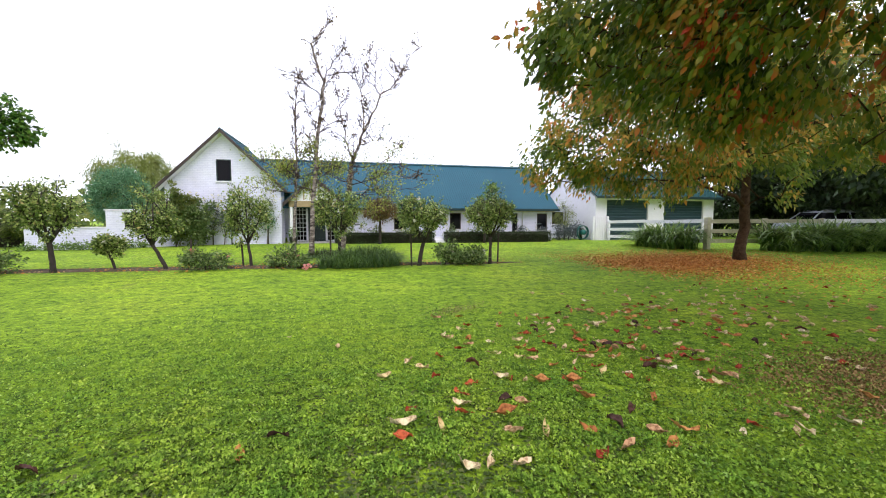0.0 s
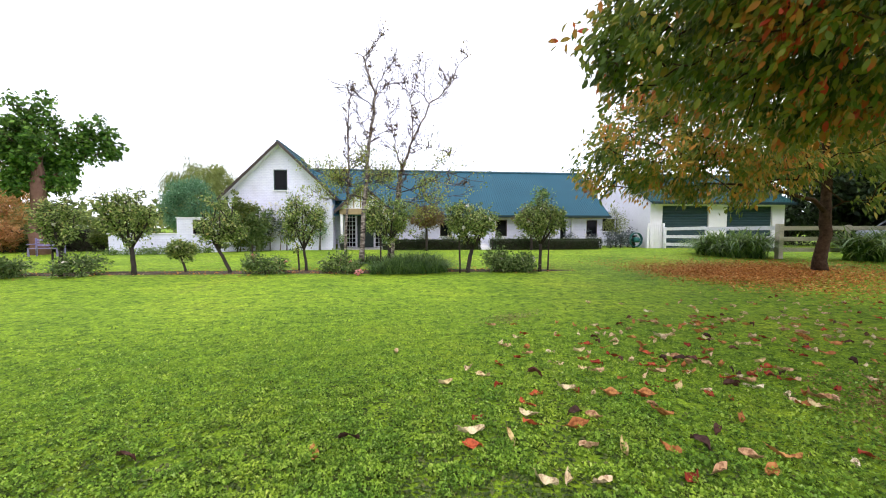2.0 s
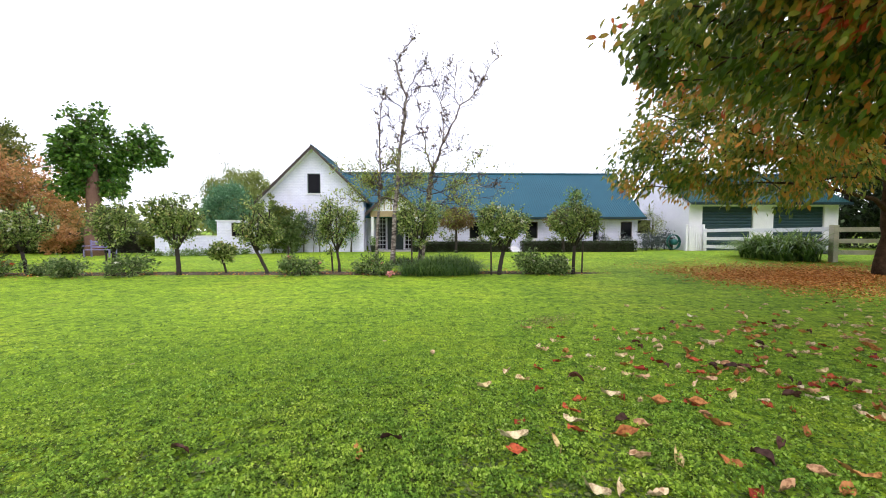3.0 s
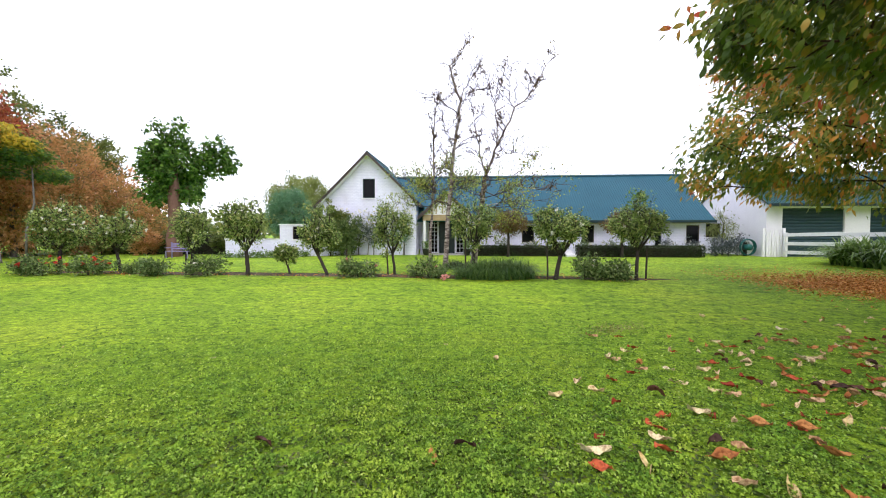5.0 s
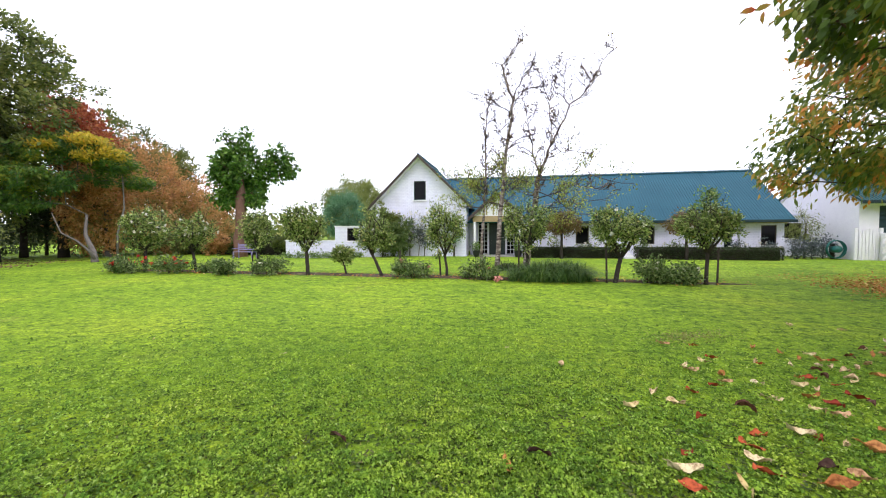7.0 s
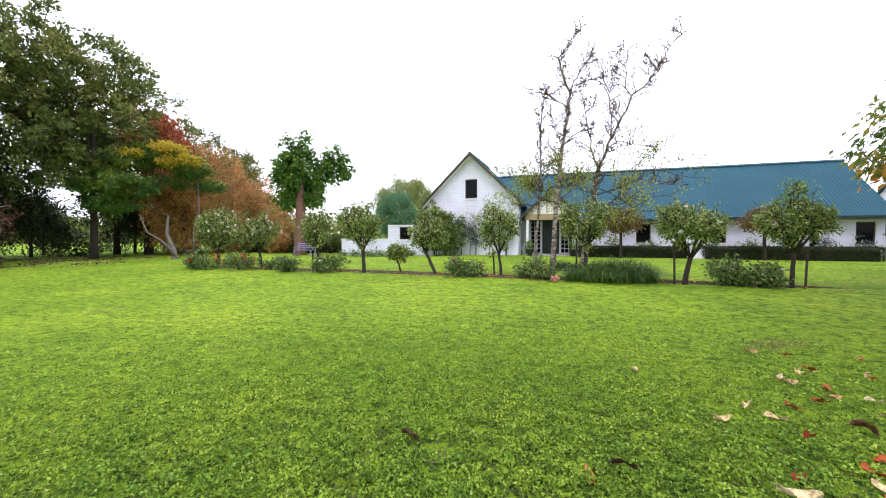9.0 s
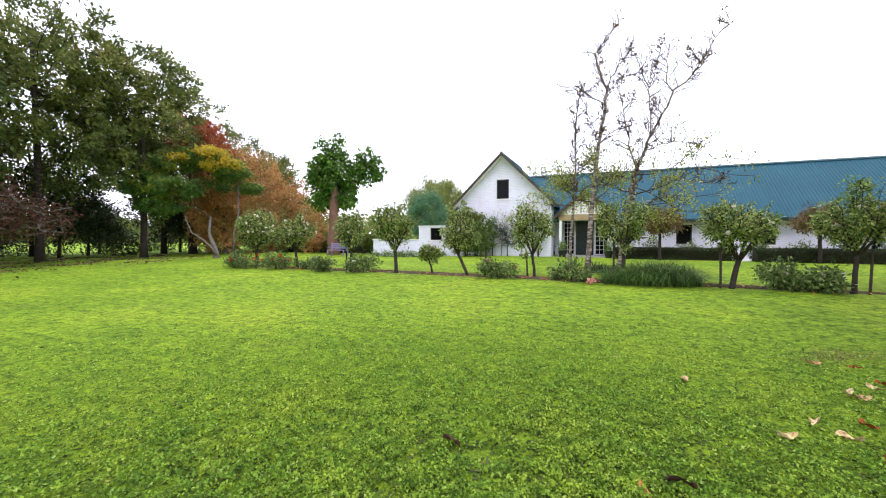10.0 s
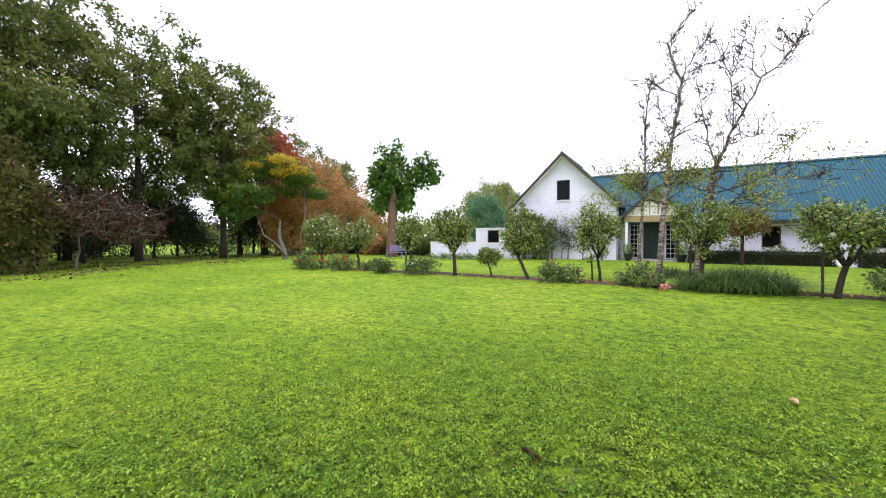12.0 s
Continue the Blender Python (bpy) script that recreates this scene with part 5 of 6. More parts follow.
# ---- wall shrubs, small bronze trees, pots ----
rsq = np.random.default_rng(55)
shrub(-8.15, 20.6, 1.1, 2.75, 501, M_LF_DARK, 40, 190, 0.13, "dark evergreen shrub against the white gable wall", 0.6, group="shrubs by the house")
shrub(-7.2, 20.6, 0.85, 2.2, 502, M_LF_SHRUB, 34, 130, 0.12, "dark leafy shrub against the gable wall", 0.6, group="shrubs by the house")
for x, hh, m, s in ((-6.75, 2.1, M_LF_GREY, 511), (-5.9, 1.8, M_LF_GREY, 512), (-4.2, 1.9, M_LF_BLUE, 513)):
    tree("espalier_shrub", "thin young shrub trained against the white wall", [(x, 21.2, 0.2), (x, 21.2, 0.7), (x + 0.05, 21.2, 1.1)], [0.03, 0.025, 0.02], [(x, 21.2, hh - 0.4, 0.5, 0.2, 0.55)], 40, 14, 0.09, 0.14, m, M_DARKBARK, s, group="shrubs by the house", category="shrub")
for x, r_, s in ((-8.3, 0.8, 514), (-7.4, 1.0, 515), (-6.3, 0.9, 518), (-5.2, 1.2, 516), (-4.3, 0.8, 517)):
    cr = tree("climbing_rose", "sparse climbing rose with cream blossoms on the white wall", [(x, 21.35, 0.2), (x + 0.05, 21.4, 0.8), (x - 0.05, 21.42, 1.4)], [0.025, 0.02, 0.015], [(x, 21.38, 1.9, r_, 0.12, 0.9)], 110, 8, 0.075, 0.16, M_LF_ROSE, M_GREYBARK, s, tip=0.005, flat=1.0, group="climbing roses", category="rose", shell=0.1, leafy=0.8)
    flowers(np.stack([x + rsq.uniform(-r_, r_, 18), np.full(18, 21.28), rsq.uniform(1.0, 2.9, 18)], 1), 0.12, M_PETAL_W, cr, rsq, label="open cream blossoms")
for x, s in ((1.4, 521), (7.1, 522)):
    tree("bronze_maple", "small mop-headed bronze tree on a straight stem", [(x, 20.3, 0.22), (x, 20.3, 0.9), (x, 20.3, 1.5)], [0.075, 0.07, 0.06], [(x, 20.3, 1.95, 0.9, 0.8, 0.42), (x, 20.3, 2.25, 0.6, 0.6, 0.32)], 130, 36, 0.10, 0.16, M_LF_MAPLE, M_DARKBARK, s, droop=0.9, group="bronze trees by the hedge", category="tree", shell=0.3)
for i, x in enumerate(np.linspace(-0.2, 11.5, 9)):
    shrub(x, 21.95, 0.55, 0.95, 530 + i, M_LF_GREY if i > 5 else M_LF_SHRUB, 12, 45, 0.08, "loose flowering shrub behind the hedge", 0.3, blooms=3, group="shrubs by the house")
for i, (x, y, h) in enumerate(((12.4, 21.6, 1.1), (13.2, 21.9, 1.0), (13.9, 22.3, 1.2))):
    shrub(x, y, 0.6, h, 545 + i, M_LF_GREY, 14, 55, 0.09, "grey-leaved shrub by the white wall", 0.4, group="shrubs by the house")
tree("weeping_shrub", "pale yellow-green weeping shrub by the wall", [(13.3, 22.6, 0.2), (13.3, 22.6, 1.2), (13.35, 22.6, 2.0)], [0.05, 0.04, 0.03], [(13.3, 22.6, 1.9, 0.7, 0.5, 0.8)], 60, 26, 0.12, 0.2, M_LF_WILLOW, M_DARKBARK, 549, droop=1.4, wide=0.25, category="shrub")
for i, x in enumerate(np.linspace(-14.3, -9.8, 8)):
    shrub(x, 21.2, 0.4, 0.32, 560 + i, M_LF_STRAP, 14, 30, 0.08, "low green edging plant under the garden wall", 0.25, group="edging plants")
for x, y in ((-3.0, 21.35), (-0.75, 21.35)):
    pot = thing("plant_pot", (x, y, 0.22), "dark glazed pot with a small leafy plant", "plant pot")
    prof = [(0.13, 0.0), (0.2, 0.22), (0.22, 0.36), (0.24, 0.38), (0.2, 0.38), (0.18, 0.3)]
    b_ = Build()
    sides = 18
    b_.add([(x + r * math.cos(a), y + r * math.sin(a), 0.24 + z) for r, z in prof for a in np.linspace(0, 2 * math.pi, sides, endpoint=False)],
           [(i * sides + j, i * sides + (j + 1) % sides, (i + 1) * sides + (j + 1) % sides, (i + 1) * sides + j) for i in range(len(prof) - 1) for j in range(sides)] + [tuple(range(sides))[::-1]])
    b_.out("pot", M_POT, pot, smooth=True)
    v, f = leaf_cloud(blob_points([(x, y, 0.85, 0.25, 0.25, 0.3)], 260, rs_, 0.1), 0.11, rs_, 0.0, 0.4)
    part("leaves", quick_mesh("leaves", v - ORG[pot.name], f), M_LF_STRAP, pot)

# ---- trees behind and beside the house ----
tree("willow_tree", "weeping willow with yellowing leaves behind the house", [(-14.6, 31, 0), (-14.6, 31, 2), (-14.5, 31, 4)], [0.35, 0.3, 0.2], [(-14.6, 31, 4.3, 2.2, 2.0, 2.1), (-16.0, 31, 3.3, 1.3, 1.3, 1.9), (-13.3, 31, 4.2, 1.3, 1.3, 1.7)], 320, 90, 0.25, 0.33, M_LF_WILLOW, M_BARK, 601, droop=2.2, wide=0.16, flat=1.6)
tree("conifer", "rounded blue-green conifer behind the garden wall", [(-12.75, 25.5, 0.05), (-12.75, 25.5, 1.2), (-12.75, 25.5, 2.4)], [0.12, 0.1, 0.07], [(-12.75, 25.5, 2.75, 1.42, 1.3, 1.5)], 240, 110, 0.12, 0.28, M_LF_BLUE, M_DARKBARK, 602, shell=0.75, rough=0.07, droop=0.0, wide=0.3)
hedge(-25.0, -15.3, 24.6, 25.6, 0.0, 1.35, 9)
def fan(cx, cy, az, lobes):
    """Lobes given as (across, behind, z, radius, half height) about a spot seen along a compass line."""
    c, d = math.cos(radians(az)), math.sin(radians(az))
    return [(cx + u * c + w * d, cy - u * d + w * c, z, r, r, h) for u, w, z, r, h in lobes]


pol = fan(-18.2, 22.0, -38, [(-0.90, 0.2, 4.5, 0.62, 0.95), (-0.72, 0.4, 6.0, 0.80, 1.0), (-0.65, 0, 7.45, 0.26, 0.75), (-1.12, 0, 6.9, 0.26, 0.55), (0.35, 0.5, 6.6, 0.85, 0.8), (0.4, 0.1, 7.45, 0.28, 0.65), (-0.22, 0.3, 7.2, 0.26, 0.5),
                             (1.4, 0.2, 5.8, 0.8, 0.75), (2.4, 0.2, 6.0, 0.7, 0.7), (2.5, 0, 6.9, 0.24, 0.5), (3.2, 0, 5.9, 0.42, 0.5), (1.8, 0, 6.75, 0.22, 0.45), (0.9, 0.4, 4.8, 0.7, 0.6), (-0.14, 0.9, 5.1, 0.8, 0.8), (3.05, 0, 6.55, 0.2, 0.45), (0.4, 0.6, 3.9, 0.5, 0.4), (-1.22, 0, 5.4, 0.4, 0.6), (-0.54, 0.1, 3.7, 0.6, 0.6), (0.75, 0, 3.9, 0.6, 0.55), (0, 0.8, 4.2, 0.8, 0.8), (0.15, -0.45, 5.75, 0.42, 0.5), (-0.36, -0.4, 5.0, 0.4, 0.5)])
tree("pollarded_tree", "pollarded tree with a thick reddish trunk and fresh green regrowth", [(-18.3, 22, 0.05), (-18.25, 22, 1.8), (-18.2, 22, 3.6), (-18.15, 22, 5.4)], [0.40, 0.34, 0.30, 0.20], pol, 360, 34, 0.20, 0.26, M_LF_PLANE, M_REDBARK, 603, tip=0.016, wide=0.8, droop=0.4, shell=0.45, rough=0.3)
bench = thing("garden_bench", (-16.9, 20.6, 0.08), "lavender painted timber garden bench under the pollarded tree", "bench")
for i in range(4):
    Build().box(-17.5, -16.2, 20.35 + 0.11 * i, 20.44 + 0.11 * i, 0.47, 0.50, 0.006).out("seat_slat", M_BLUEPAINT, bench)
for i in range(3):
    Build().box(-17.5, -16.2, 20.82 + 0.02 * i, 20.845 + 0.02 * i, 0.58 + 0.13 * i, 0.67 + 0.13 * i, 0.006).out("back_slat", M_BLUEPAINT, bench)
for x in (-17.5, -16.26):
    for y in (20.36, 20.80):
        Build().box(x, x + 0.06, y, y + 0.06, 0.02, 0.47 if y < 20.5 else 0.98, 0.006).out("leg", M_BLUEPAINT, bench)
    Build().box(x, x + 0.06, 20.33, 20.80, 0.66, 0.70, 0.006).out("armrest", M_BLUEPAINT, bench)

BIG = [(-29.0, 1.5, 16.5, 5.0), (-28.0, 6.2, 15.3, 4.4), (-28.0, 10.6, 14.2, 4.2), (-27.0, 15.0, 13.4, 4.2), (-31.5, 19.0, 11.0, 3.6), (-33.5, 9.0, 16.5, 4.5), (-27.5, -4.5, 16.0, 4.6), (-32.0, 25.0, 10.9, 3.2), (-30.5, 28.2, 9.4, 2.6)]
for i, (x, y, h, r) in enumerate(BIG):
    rs = np.random.default_rng(700 + i)
    blobs = [(x, y, h * 0.60, r * 0.95, r * 0.95, h * 0.32), (x + 0.5, y, h * 0.80, r * 0.72, r * 0.72, h * 0.21)]
    for k in range(6):
        a = rs.uniform(0, 6.28)
        blobs.append((x + math.cos(a) * r * 0.68, y + math.sin(a) * r * 0.68, h * rs.uniform(0.30, 0.80), r * 0.5, r * 0.5, h * 0.12))
    tree("tall_tree", "tall dense dark green tree in a row along the lawn", [(x, y, 0), (x + 0.1, y, h * 0.25), (x, y + 0.1, h * 0.5), (x, y, h * 0.8)], [0.19, 0.165, 0.14, 0.07], blobs, (620, 340, 320, 430, 240, 150, 560, 240, 240)[i], 60, 0.225, 0.35, M_LF_DARK if i != 5 else M_LF_OLIVE, M_DARKBARK, 700 + i, tip=0.016, group="row of tall trees", shell=0.4, wide=0.55, rough=0.35)
tree("red_maple", "tall tree with deep red autumn leaves", [(-29, 19.5, 0), (-29, 19.5, 4), (-29, 19.5, 8)], [0.25, 0.2, 0.1], [(-28.4, 19.7, 7.9, 1.5, 1.5, 1.9), (-26.9, 20.0, 6.9, 1.1, 1.0, 1.0)], 210, 60, 0.24, 0.45, M_LF_RED, M_DARKBARK, 720)
yt_lobes = fan(-24.0, 17.0, -53, [(-1.5, 0, 5.7, 1.15, 0.5), (-2.4, 0.4, 5.0, 0.9, 0.45), (-1.6, -0.6, 4.3, 1.3, 0.6), (-2.6, 0, 3.3, 1.1, 0.6), (0.4, 0, 6.0, 1.2, 0.5), (1.5, -0.3, 5.4, 1.1, 0.55), (2.3, 0.2, 4.6, 0.85, 0.4), (0.6, 0.6, 4.8, 1.0, 0.4), (-0.8, 0.5, 6.4, 0.9, 0.4), (-3.4, 0, 4.2, 0.8, 0.4)])
yt = tree("yellowing_tree", "small tree turning yellow-green over a pale crooked trunk", [(-22.1, 16.1, 0.08), (-22.5, 16.3, 0.8), (-23.1, 16.4, 1.5), (-23.6, 16.9, 2.6)], [0.15, 0.12, 0.09, 0.06], yt_lobes, 300, 60, 0.17, 0.30, M_LF_YELLOW, M_GREYBARK, 721, shell=0.5, flat=0.6, tip=0.014)
Build().tube([(-22.1, 16.1, 0.25), (-22.2, 15.9, 0.7), (-22.4, 15.5, 1.2), (-22.8, 15.1, 1.6), (-23.5, 15.2, 2.6)], [0.085, 0.065, 0.05, 0.04, 0.02], 8).out("second_stem", M_GREYBARK, yt, smooth=True)
Build().tube([(-22.9, 17.9, 0.1), (-22.9, 17.95, 1.6), (-22.7, 18.2, 3.0), (-22.75, 18.2, 4.8)], [0.06, 0.05, 0.045, 0.03], 8).out("third_stem", M_GREYBARK, yt, smooth=True)
rsy = np.random.default_rng(77)
v, f = leaf_cloud(blob_points(fan(-24.0, 17.0, -53, [(0.3, -0.4, 6.5, 1.0, 0.42), (1.2, -0.6, 5.9, 0.9, 0.4), (-1.4, -0.4, 6.15, 0.7, 0.2), (0.2, -0.9, 5.7, 0.6, 0.25)]), 3200, rsy, 0.2), 0.19, rsy, 0.2, 0.5)
part("golden_top", quick_mesh("golden_top", v - ORG[yt.name], f), M_LF_GOLD, yt, "golden yellow upper leaves")
for i, (x, y, h, r) in enumerate(((-27.0, 20.6, 8.6, 2.6), (-27.2, 23.6, 8.2, 2.7), (-27.5, 27.0, 6.6, 2.6), (-28.5, 30.5, 5.6, 2.5))):
    tree("orange_tree", "broad tree with dense orange-brown autumn leaves", [(x, y, 0), (x, y, 1.5), (x, y, 3.2)], [0.2, 0.16, 0.1], [(x, y, h * 0.52, r, r, h * 0.46), (x + 0.4, y - 0.8, h * 0.35, r * 0.8, r * 0.8, h * 0.3)], 260, 60, 0.2, 0.42, M_LF_ORANGE, M_GREYBARK, 730 + i, group="orange trees", shell=0.6)
tree("copper_shrub", "wide copper-leaved shrub with bare grey branches", [(-24.6, 6.8, 0.02), (-24.6, 6.8, 0.4), (-24.5, 6.9, 0.9)], [0.08, 0.07, 0.05], [(-24.6, 7.2, 2.7, 2.2, 2.4, 1.1), (-24.4, 9.0, 2.2, 1.5, 1.6, 0.8)], 230, 18, 0.15, 0.35, M_LF_COPPER, M_GREYBARK, 740, tip=0.02, category="shrub")
tree("olive_shrub", "tall olive-brown leafy shrub at the edge of the lawn", [(-23.8, 3.6, 0.02), (-23.8, 3.6, 1.0), (-23.8, 3.6, 2.2)], [0.12, 0.1, 0.08], [(-24.0, 3.4, 3.0, 2.0, 2.2, 2.7), (-24.4, 4.9, 1.9, 1.4, 1.4, 1.6)], 260, 50, 0.19, 0.4, M_LF_OLIVE, M_DARKBARK, 741, category="shrub", shell=0.5)
# dark screen of trees behind the garage and drive
for i, (x, y, h, r) in enumerate(((27.5, 24.5, 8.0, 3.2), (32.0, 21.5, 9.0, 3.6), (36.0, 17.0, 9.0, 3.8), (38.0, 11.5, 9.0, 3.8), (27.6, 13.9, 8.0, 3.4), (31.5, 18.8, 9.0, 3.6), (33.0, 24.0, 9.0, 3.6))):
    tree("screen_tree", "dark evergreen tree screening the drive", [(x, y, 0.1), (x, y, h * 0.3), (x, y, h * 0.7)], [0.3, 0.25, 0.12], [(x, y, h * (0.68 if i == 4 else 0.52), r, r, h * (0.27 if i == 4 else 0.46))], 190, 48, 0.38, 0.6, M_LF_EVER, M_DARKBARK, 750 + i, group="screen trees", shell=0.6)
# far woods round the horizon
rsf = np.random.default_rng(90)
cs = []
for k in range(300):
    a = rsf.uniform(-2.2, 1.6)
    d = rsf.uniform(95, 150)
    cs.append((math.sin(a) * d, math.cos(a) * d, rsf.uniform(1, 5.0), rsf.uniform(5, 9), rsf.uniform(5, 9), rsf.uniform(2.5, 4.5)))
v, f = leaf_cloud(blob_points(cs, 40000, rsf, 0.3), 1.45, rsf, 0.1, 0.8)
solo("far_woods", quick_mesh("far_woods", v, f), M_LF_DARK, "distant dark woods along the horizon", "woods", kind="stuff")
# slim dark trees, and low near-black ones added as the deep shade behind the row
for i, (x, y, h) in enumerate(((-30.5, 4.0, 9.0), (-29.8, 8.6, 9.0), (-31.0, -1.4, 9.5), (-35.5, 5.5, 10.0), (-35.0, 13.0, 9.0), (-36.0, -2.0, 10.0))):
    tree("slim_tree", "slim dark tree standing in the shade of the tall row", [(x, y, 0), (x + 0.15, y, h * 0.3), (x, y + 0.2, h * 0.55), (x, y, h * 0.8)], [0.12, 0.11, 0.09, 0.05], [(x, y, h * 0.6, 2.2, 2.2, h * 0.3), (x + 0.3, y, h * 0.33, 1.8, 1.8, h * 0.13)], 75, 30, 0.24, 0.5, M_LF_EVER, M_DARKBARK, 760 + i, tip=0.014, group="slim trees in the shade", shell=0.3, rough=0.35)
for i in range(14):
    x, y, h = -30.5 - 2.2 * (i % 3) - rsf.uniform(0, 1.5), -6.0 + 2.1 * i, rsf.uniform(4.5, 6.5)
    tree("understorey_tree", "low dark tree added to deepen the shade behind the tall row", [(x, y, 0), (x + 0.1, y, h * 0.3), (x, y, h * 0.6)], [0.09, 0.075, 0.05], [(x, y, h * 0.58, 1.6, 1.7, h * 0.36), (x, y + 0.8, h * 0.36, 1.2, 1.2, h * 0.2)], 90, 44, 0.2, 0.42, M_LF_EVER, M_DARKBARK, 780 + i, tip=0.012, group="understorey trees", shell=0.25, rough=0.35)
# scrub beneath the tall trees, in hedge-dark leaves that paint the shade there
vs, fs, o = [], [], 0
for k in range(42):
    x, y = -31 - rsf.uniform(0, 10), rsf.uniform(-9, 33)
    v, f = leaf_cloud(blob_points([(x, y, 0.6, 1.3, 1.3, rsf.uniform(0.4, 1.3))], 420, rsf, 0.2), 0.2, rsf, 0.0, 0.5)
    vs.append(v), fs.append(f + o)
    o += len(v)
solo("undergrowth", quick_mesh("undergrowth", np.concatenate(vs), np.concatenate(fs)), M_LF_HEDGE, "dark undergrowth standing in for the shade beneath the row of trees", "undergrowth", kind="stuff")

for i, (x, y, h, m) in enumerate(((-24.6, 23.6, 1.9, M_LF_OLIVE), (-22.9, 23.9, 1.6, M_LF_DARK), (-21.2, 23.4, 1.5, M_LF_ORANGE), (-19.6, 24.0, 1.7, M_LF_DARK), (-16.6, 24.0, 1.5, M_LF_DARK), (-26.2, 22.4, 2.0, M_LF_DARK))):
    shrub(x, y, 1.1, h, 770 + i, m, 30, 110, 0.13, "loose leafy shrub growing against the dark hedge", 0.8, group="shrubs along the hedge")

# ---- the two trees at the fence side ----
autumn = tree("autumn_tree", "broad tree with green, orange and red autumn leaves by the fence", [(12.55, 10.1, 0.18), (12.58, 10.1, 1.0), (12.70, 10.15, 1.9), (12.9, 10.3, 3.2), (12.7, 10.4, 5.0)], [0.18, 0.15, 0.145, 0.11, 0.07],
     [(11.7, 10.6, 5.4, 4.7, 4.2, 2.9), (7.3, 10.3, 3.9, 2.2, 1.8, 1.5), (15.4, 10.6, 5.2, 3.5, 3.5, 2.4), (9.3, 9.2, 3.55, 2.4, 1.6, 0.8), (11.4, 10.0, 7.4, 4.2, 3.6, 1.8), (13.6, 9.0, 3.5, 1.9, 1.4, 0.6), (6.5, 10.6, 3.15, 1.8, 1.2, 0.8), (10.0, 10.2, 2.55, 1.1, 0.9, 0.5), (9.4, 9.8, 3.0, 2.0, 1.4, 0.65), (7.5, 10.2, 2.75, 1.3, 1.0, 0.6), (17.8, 10.4, 5.6, 2.6, 2.6, 1.9), (6.5, 9.6, 6.7, 1.4, 1.3, 1.0), (7.7, 10.0, 5.6, 2.0, 1.6, 1.3)], 760, 66, 0.18, 0.29, M_LF_AUT, M_BARK, 801, tip=0.011, droop=1.1, wide=0.40, shell=0.5)
# topmost lobes and those beside or behind the camera are unseen, added for shade
tree("persimmon_tree", "spreading tree with large green and reddening leaves overhanging the lawn", [(8.3, 2.2, 0.0), (8.3, 2.3, 1.2), (8.1, 2.5, 2.4), (7.8, 2.9, 3.8), (7.4, 3.3, 5.2)], [0.24, 0.2, 0.18, 0.13, 0.06],
     [(6.3, 4.6, 4.7, 2.7, 2.2, 1.5), (4.1, 5.2, 4.6, 1.6, 1.2, 1.0), (3.4, 5.5, 4.6, 0.75, 0.7, 0.6), (3.7, 5.4, 4.0, 0.8, 0.8, 0.6), (5.7, 5.2, 5.2, 1.9, 1.6, 1.2), (6.2, 5.4, 3.7, 2.0, 1.3, 0.8), (7.8, 5.8, 3.8, 1.6, 1.3, 0.8), (5.8, 3.0, 7.0, 3.2, 2.8, 0.8), (8.8, 4.2, 7.4, 2.6, 2.6, 0.7), (6.4, 4.2, 6.2, 2.4, 2.2, 1.1), (8.5, 3.4, 3.1, 1.8, 1.4, 0.6), (6.6, 1.6, 5.6, 2.8, 2.2, 1.3), (9.5, 0.6, 5.2, 3.0, 2.4, 1.5), (6.6, -1.2, 5.8, 2.4, 2.0, 1.2), (5.3, 4.8, 5.6, 1.9, 1.5, 1.1), (4.7, 0.3, 5.2, 1.9, 1.3, 0.9), (7.0, 1.2, 4.4, 2.4, 1.4, 0.8), (5.4, -1.6, 5.1, 2.4, 2.0, 1.1), (8.4, -2.4, 5.2, 3.0, 2.4, 1.2), (5.2, 1.3, 5.7, 2.2, 1.6, 0.8)], 1380, 46, 0.15, 0.26, M_LF_NEAR, M_BARK, 802, tip=0.009, droop=1.0, wide=0.44, fine=True, shell=0.3)
Build().tube([(12.74, 10.12, 1.85), (12.2, 10.08, 2.28), (11.4, 10.05, 2.44), (10.6, 10.1, 2.66), (9.6, 10.1, 2.72), (8.6, 10.15, 2.74)], [0.075, 0.06, 0.05, 0.042, 0.03, 0.014], 8).out("low_limb", M_BARK, autumn, smooth=True)

tree("shade_tree", "dark leafy tree overhanging the fence and its strap-leaved border", [(21.5, 6.4, 0.1), (21.5, 6.4, 2.2), (21.4, 6.5, 4.5)], [0.3, 0.25, 0.14], [(21.0, 6.6, 6.0, 4.3, 3.6, 2.6), (19.0, 8.0, 4.2, 1.7, 1.6, 1.5), (22.5, 8.6, 5.6, 3.0, 2.4, 2.0), (25.5, 8.0, 6.0, 3.0, 2.6, 2.2), (17.8, 8.0, 6.0, 2.4, 1.9, 1.3), (20.6, 10.4, 4.6, 2.6, 1.8, 1.1), (17.6, 10.6, 5.4, 2.2, 1.5, 0.9)], 600, 56, 0.2, 0.4, M_LF_DARK, M_DARKBARK, 803, shell=0.4)

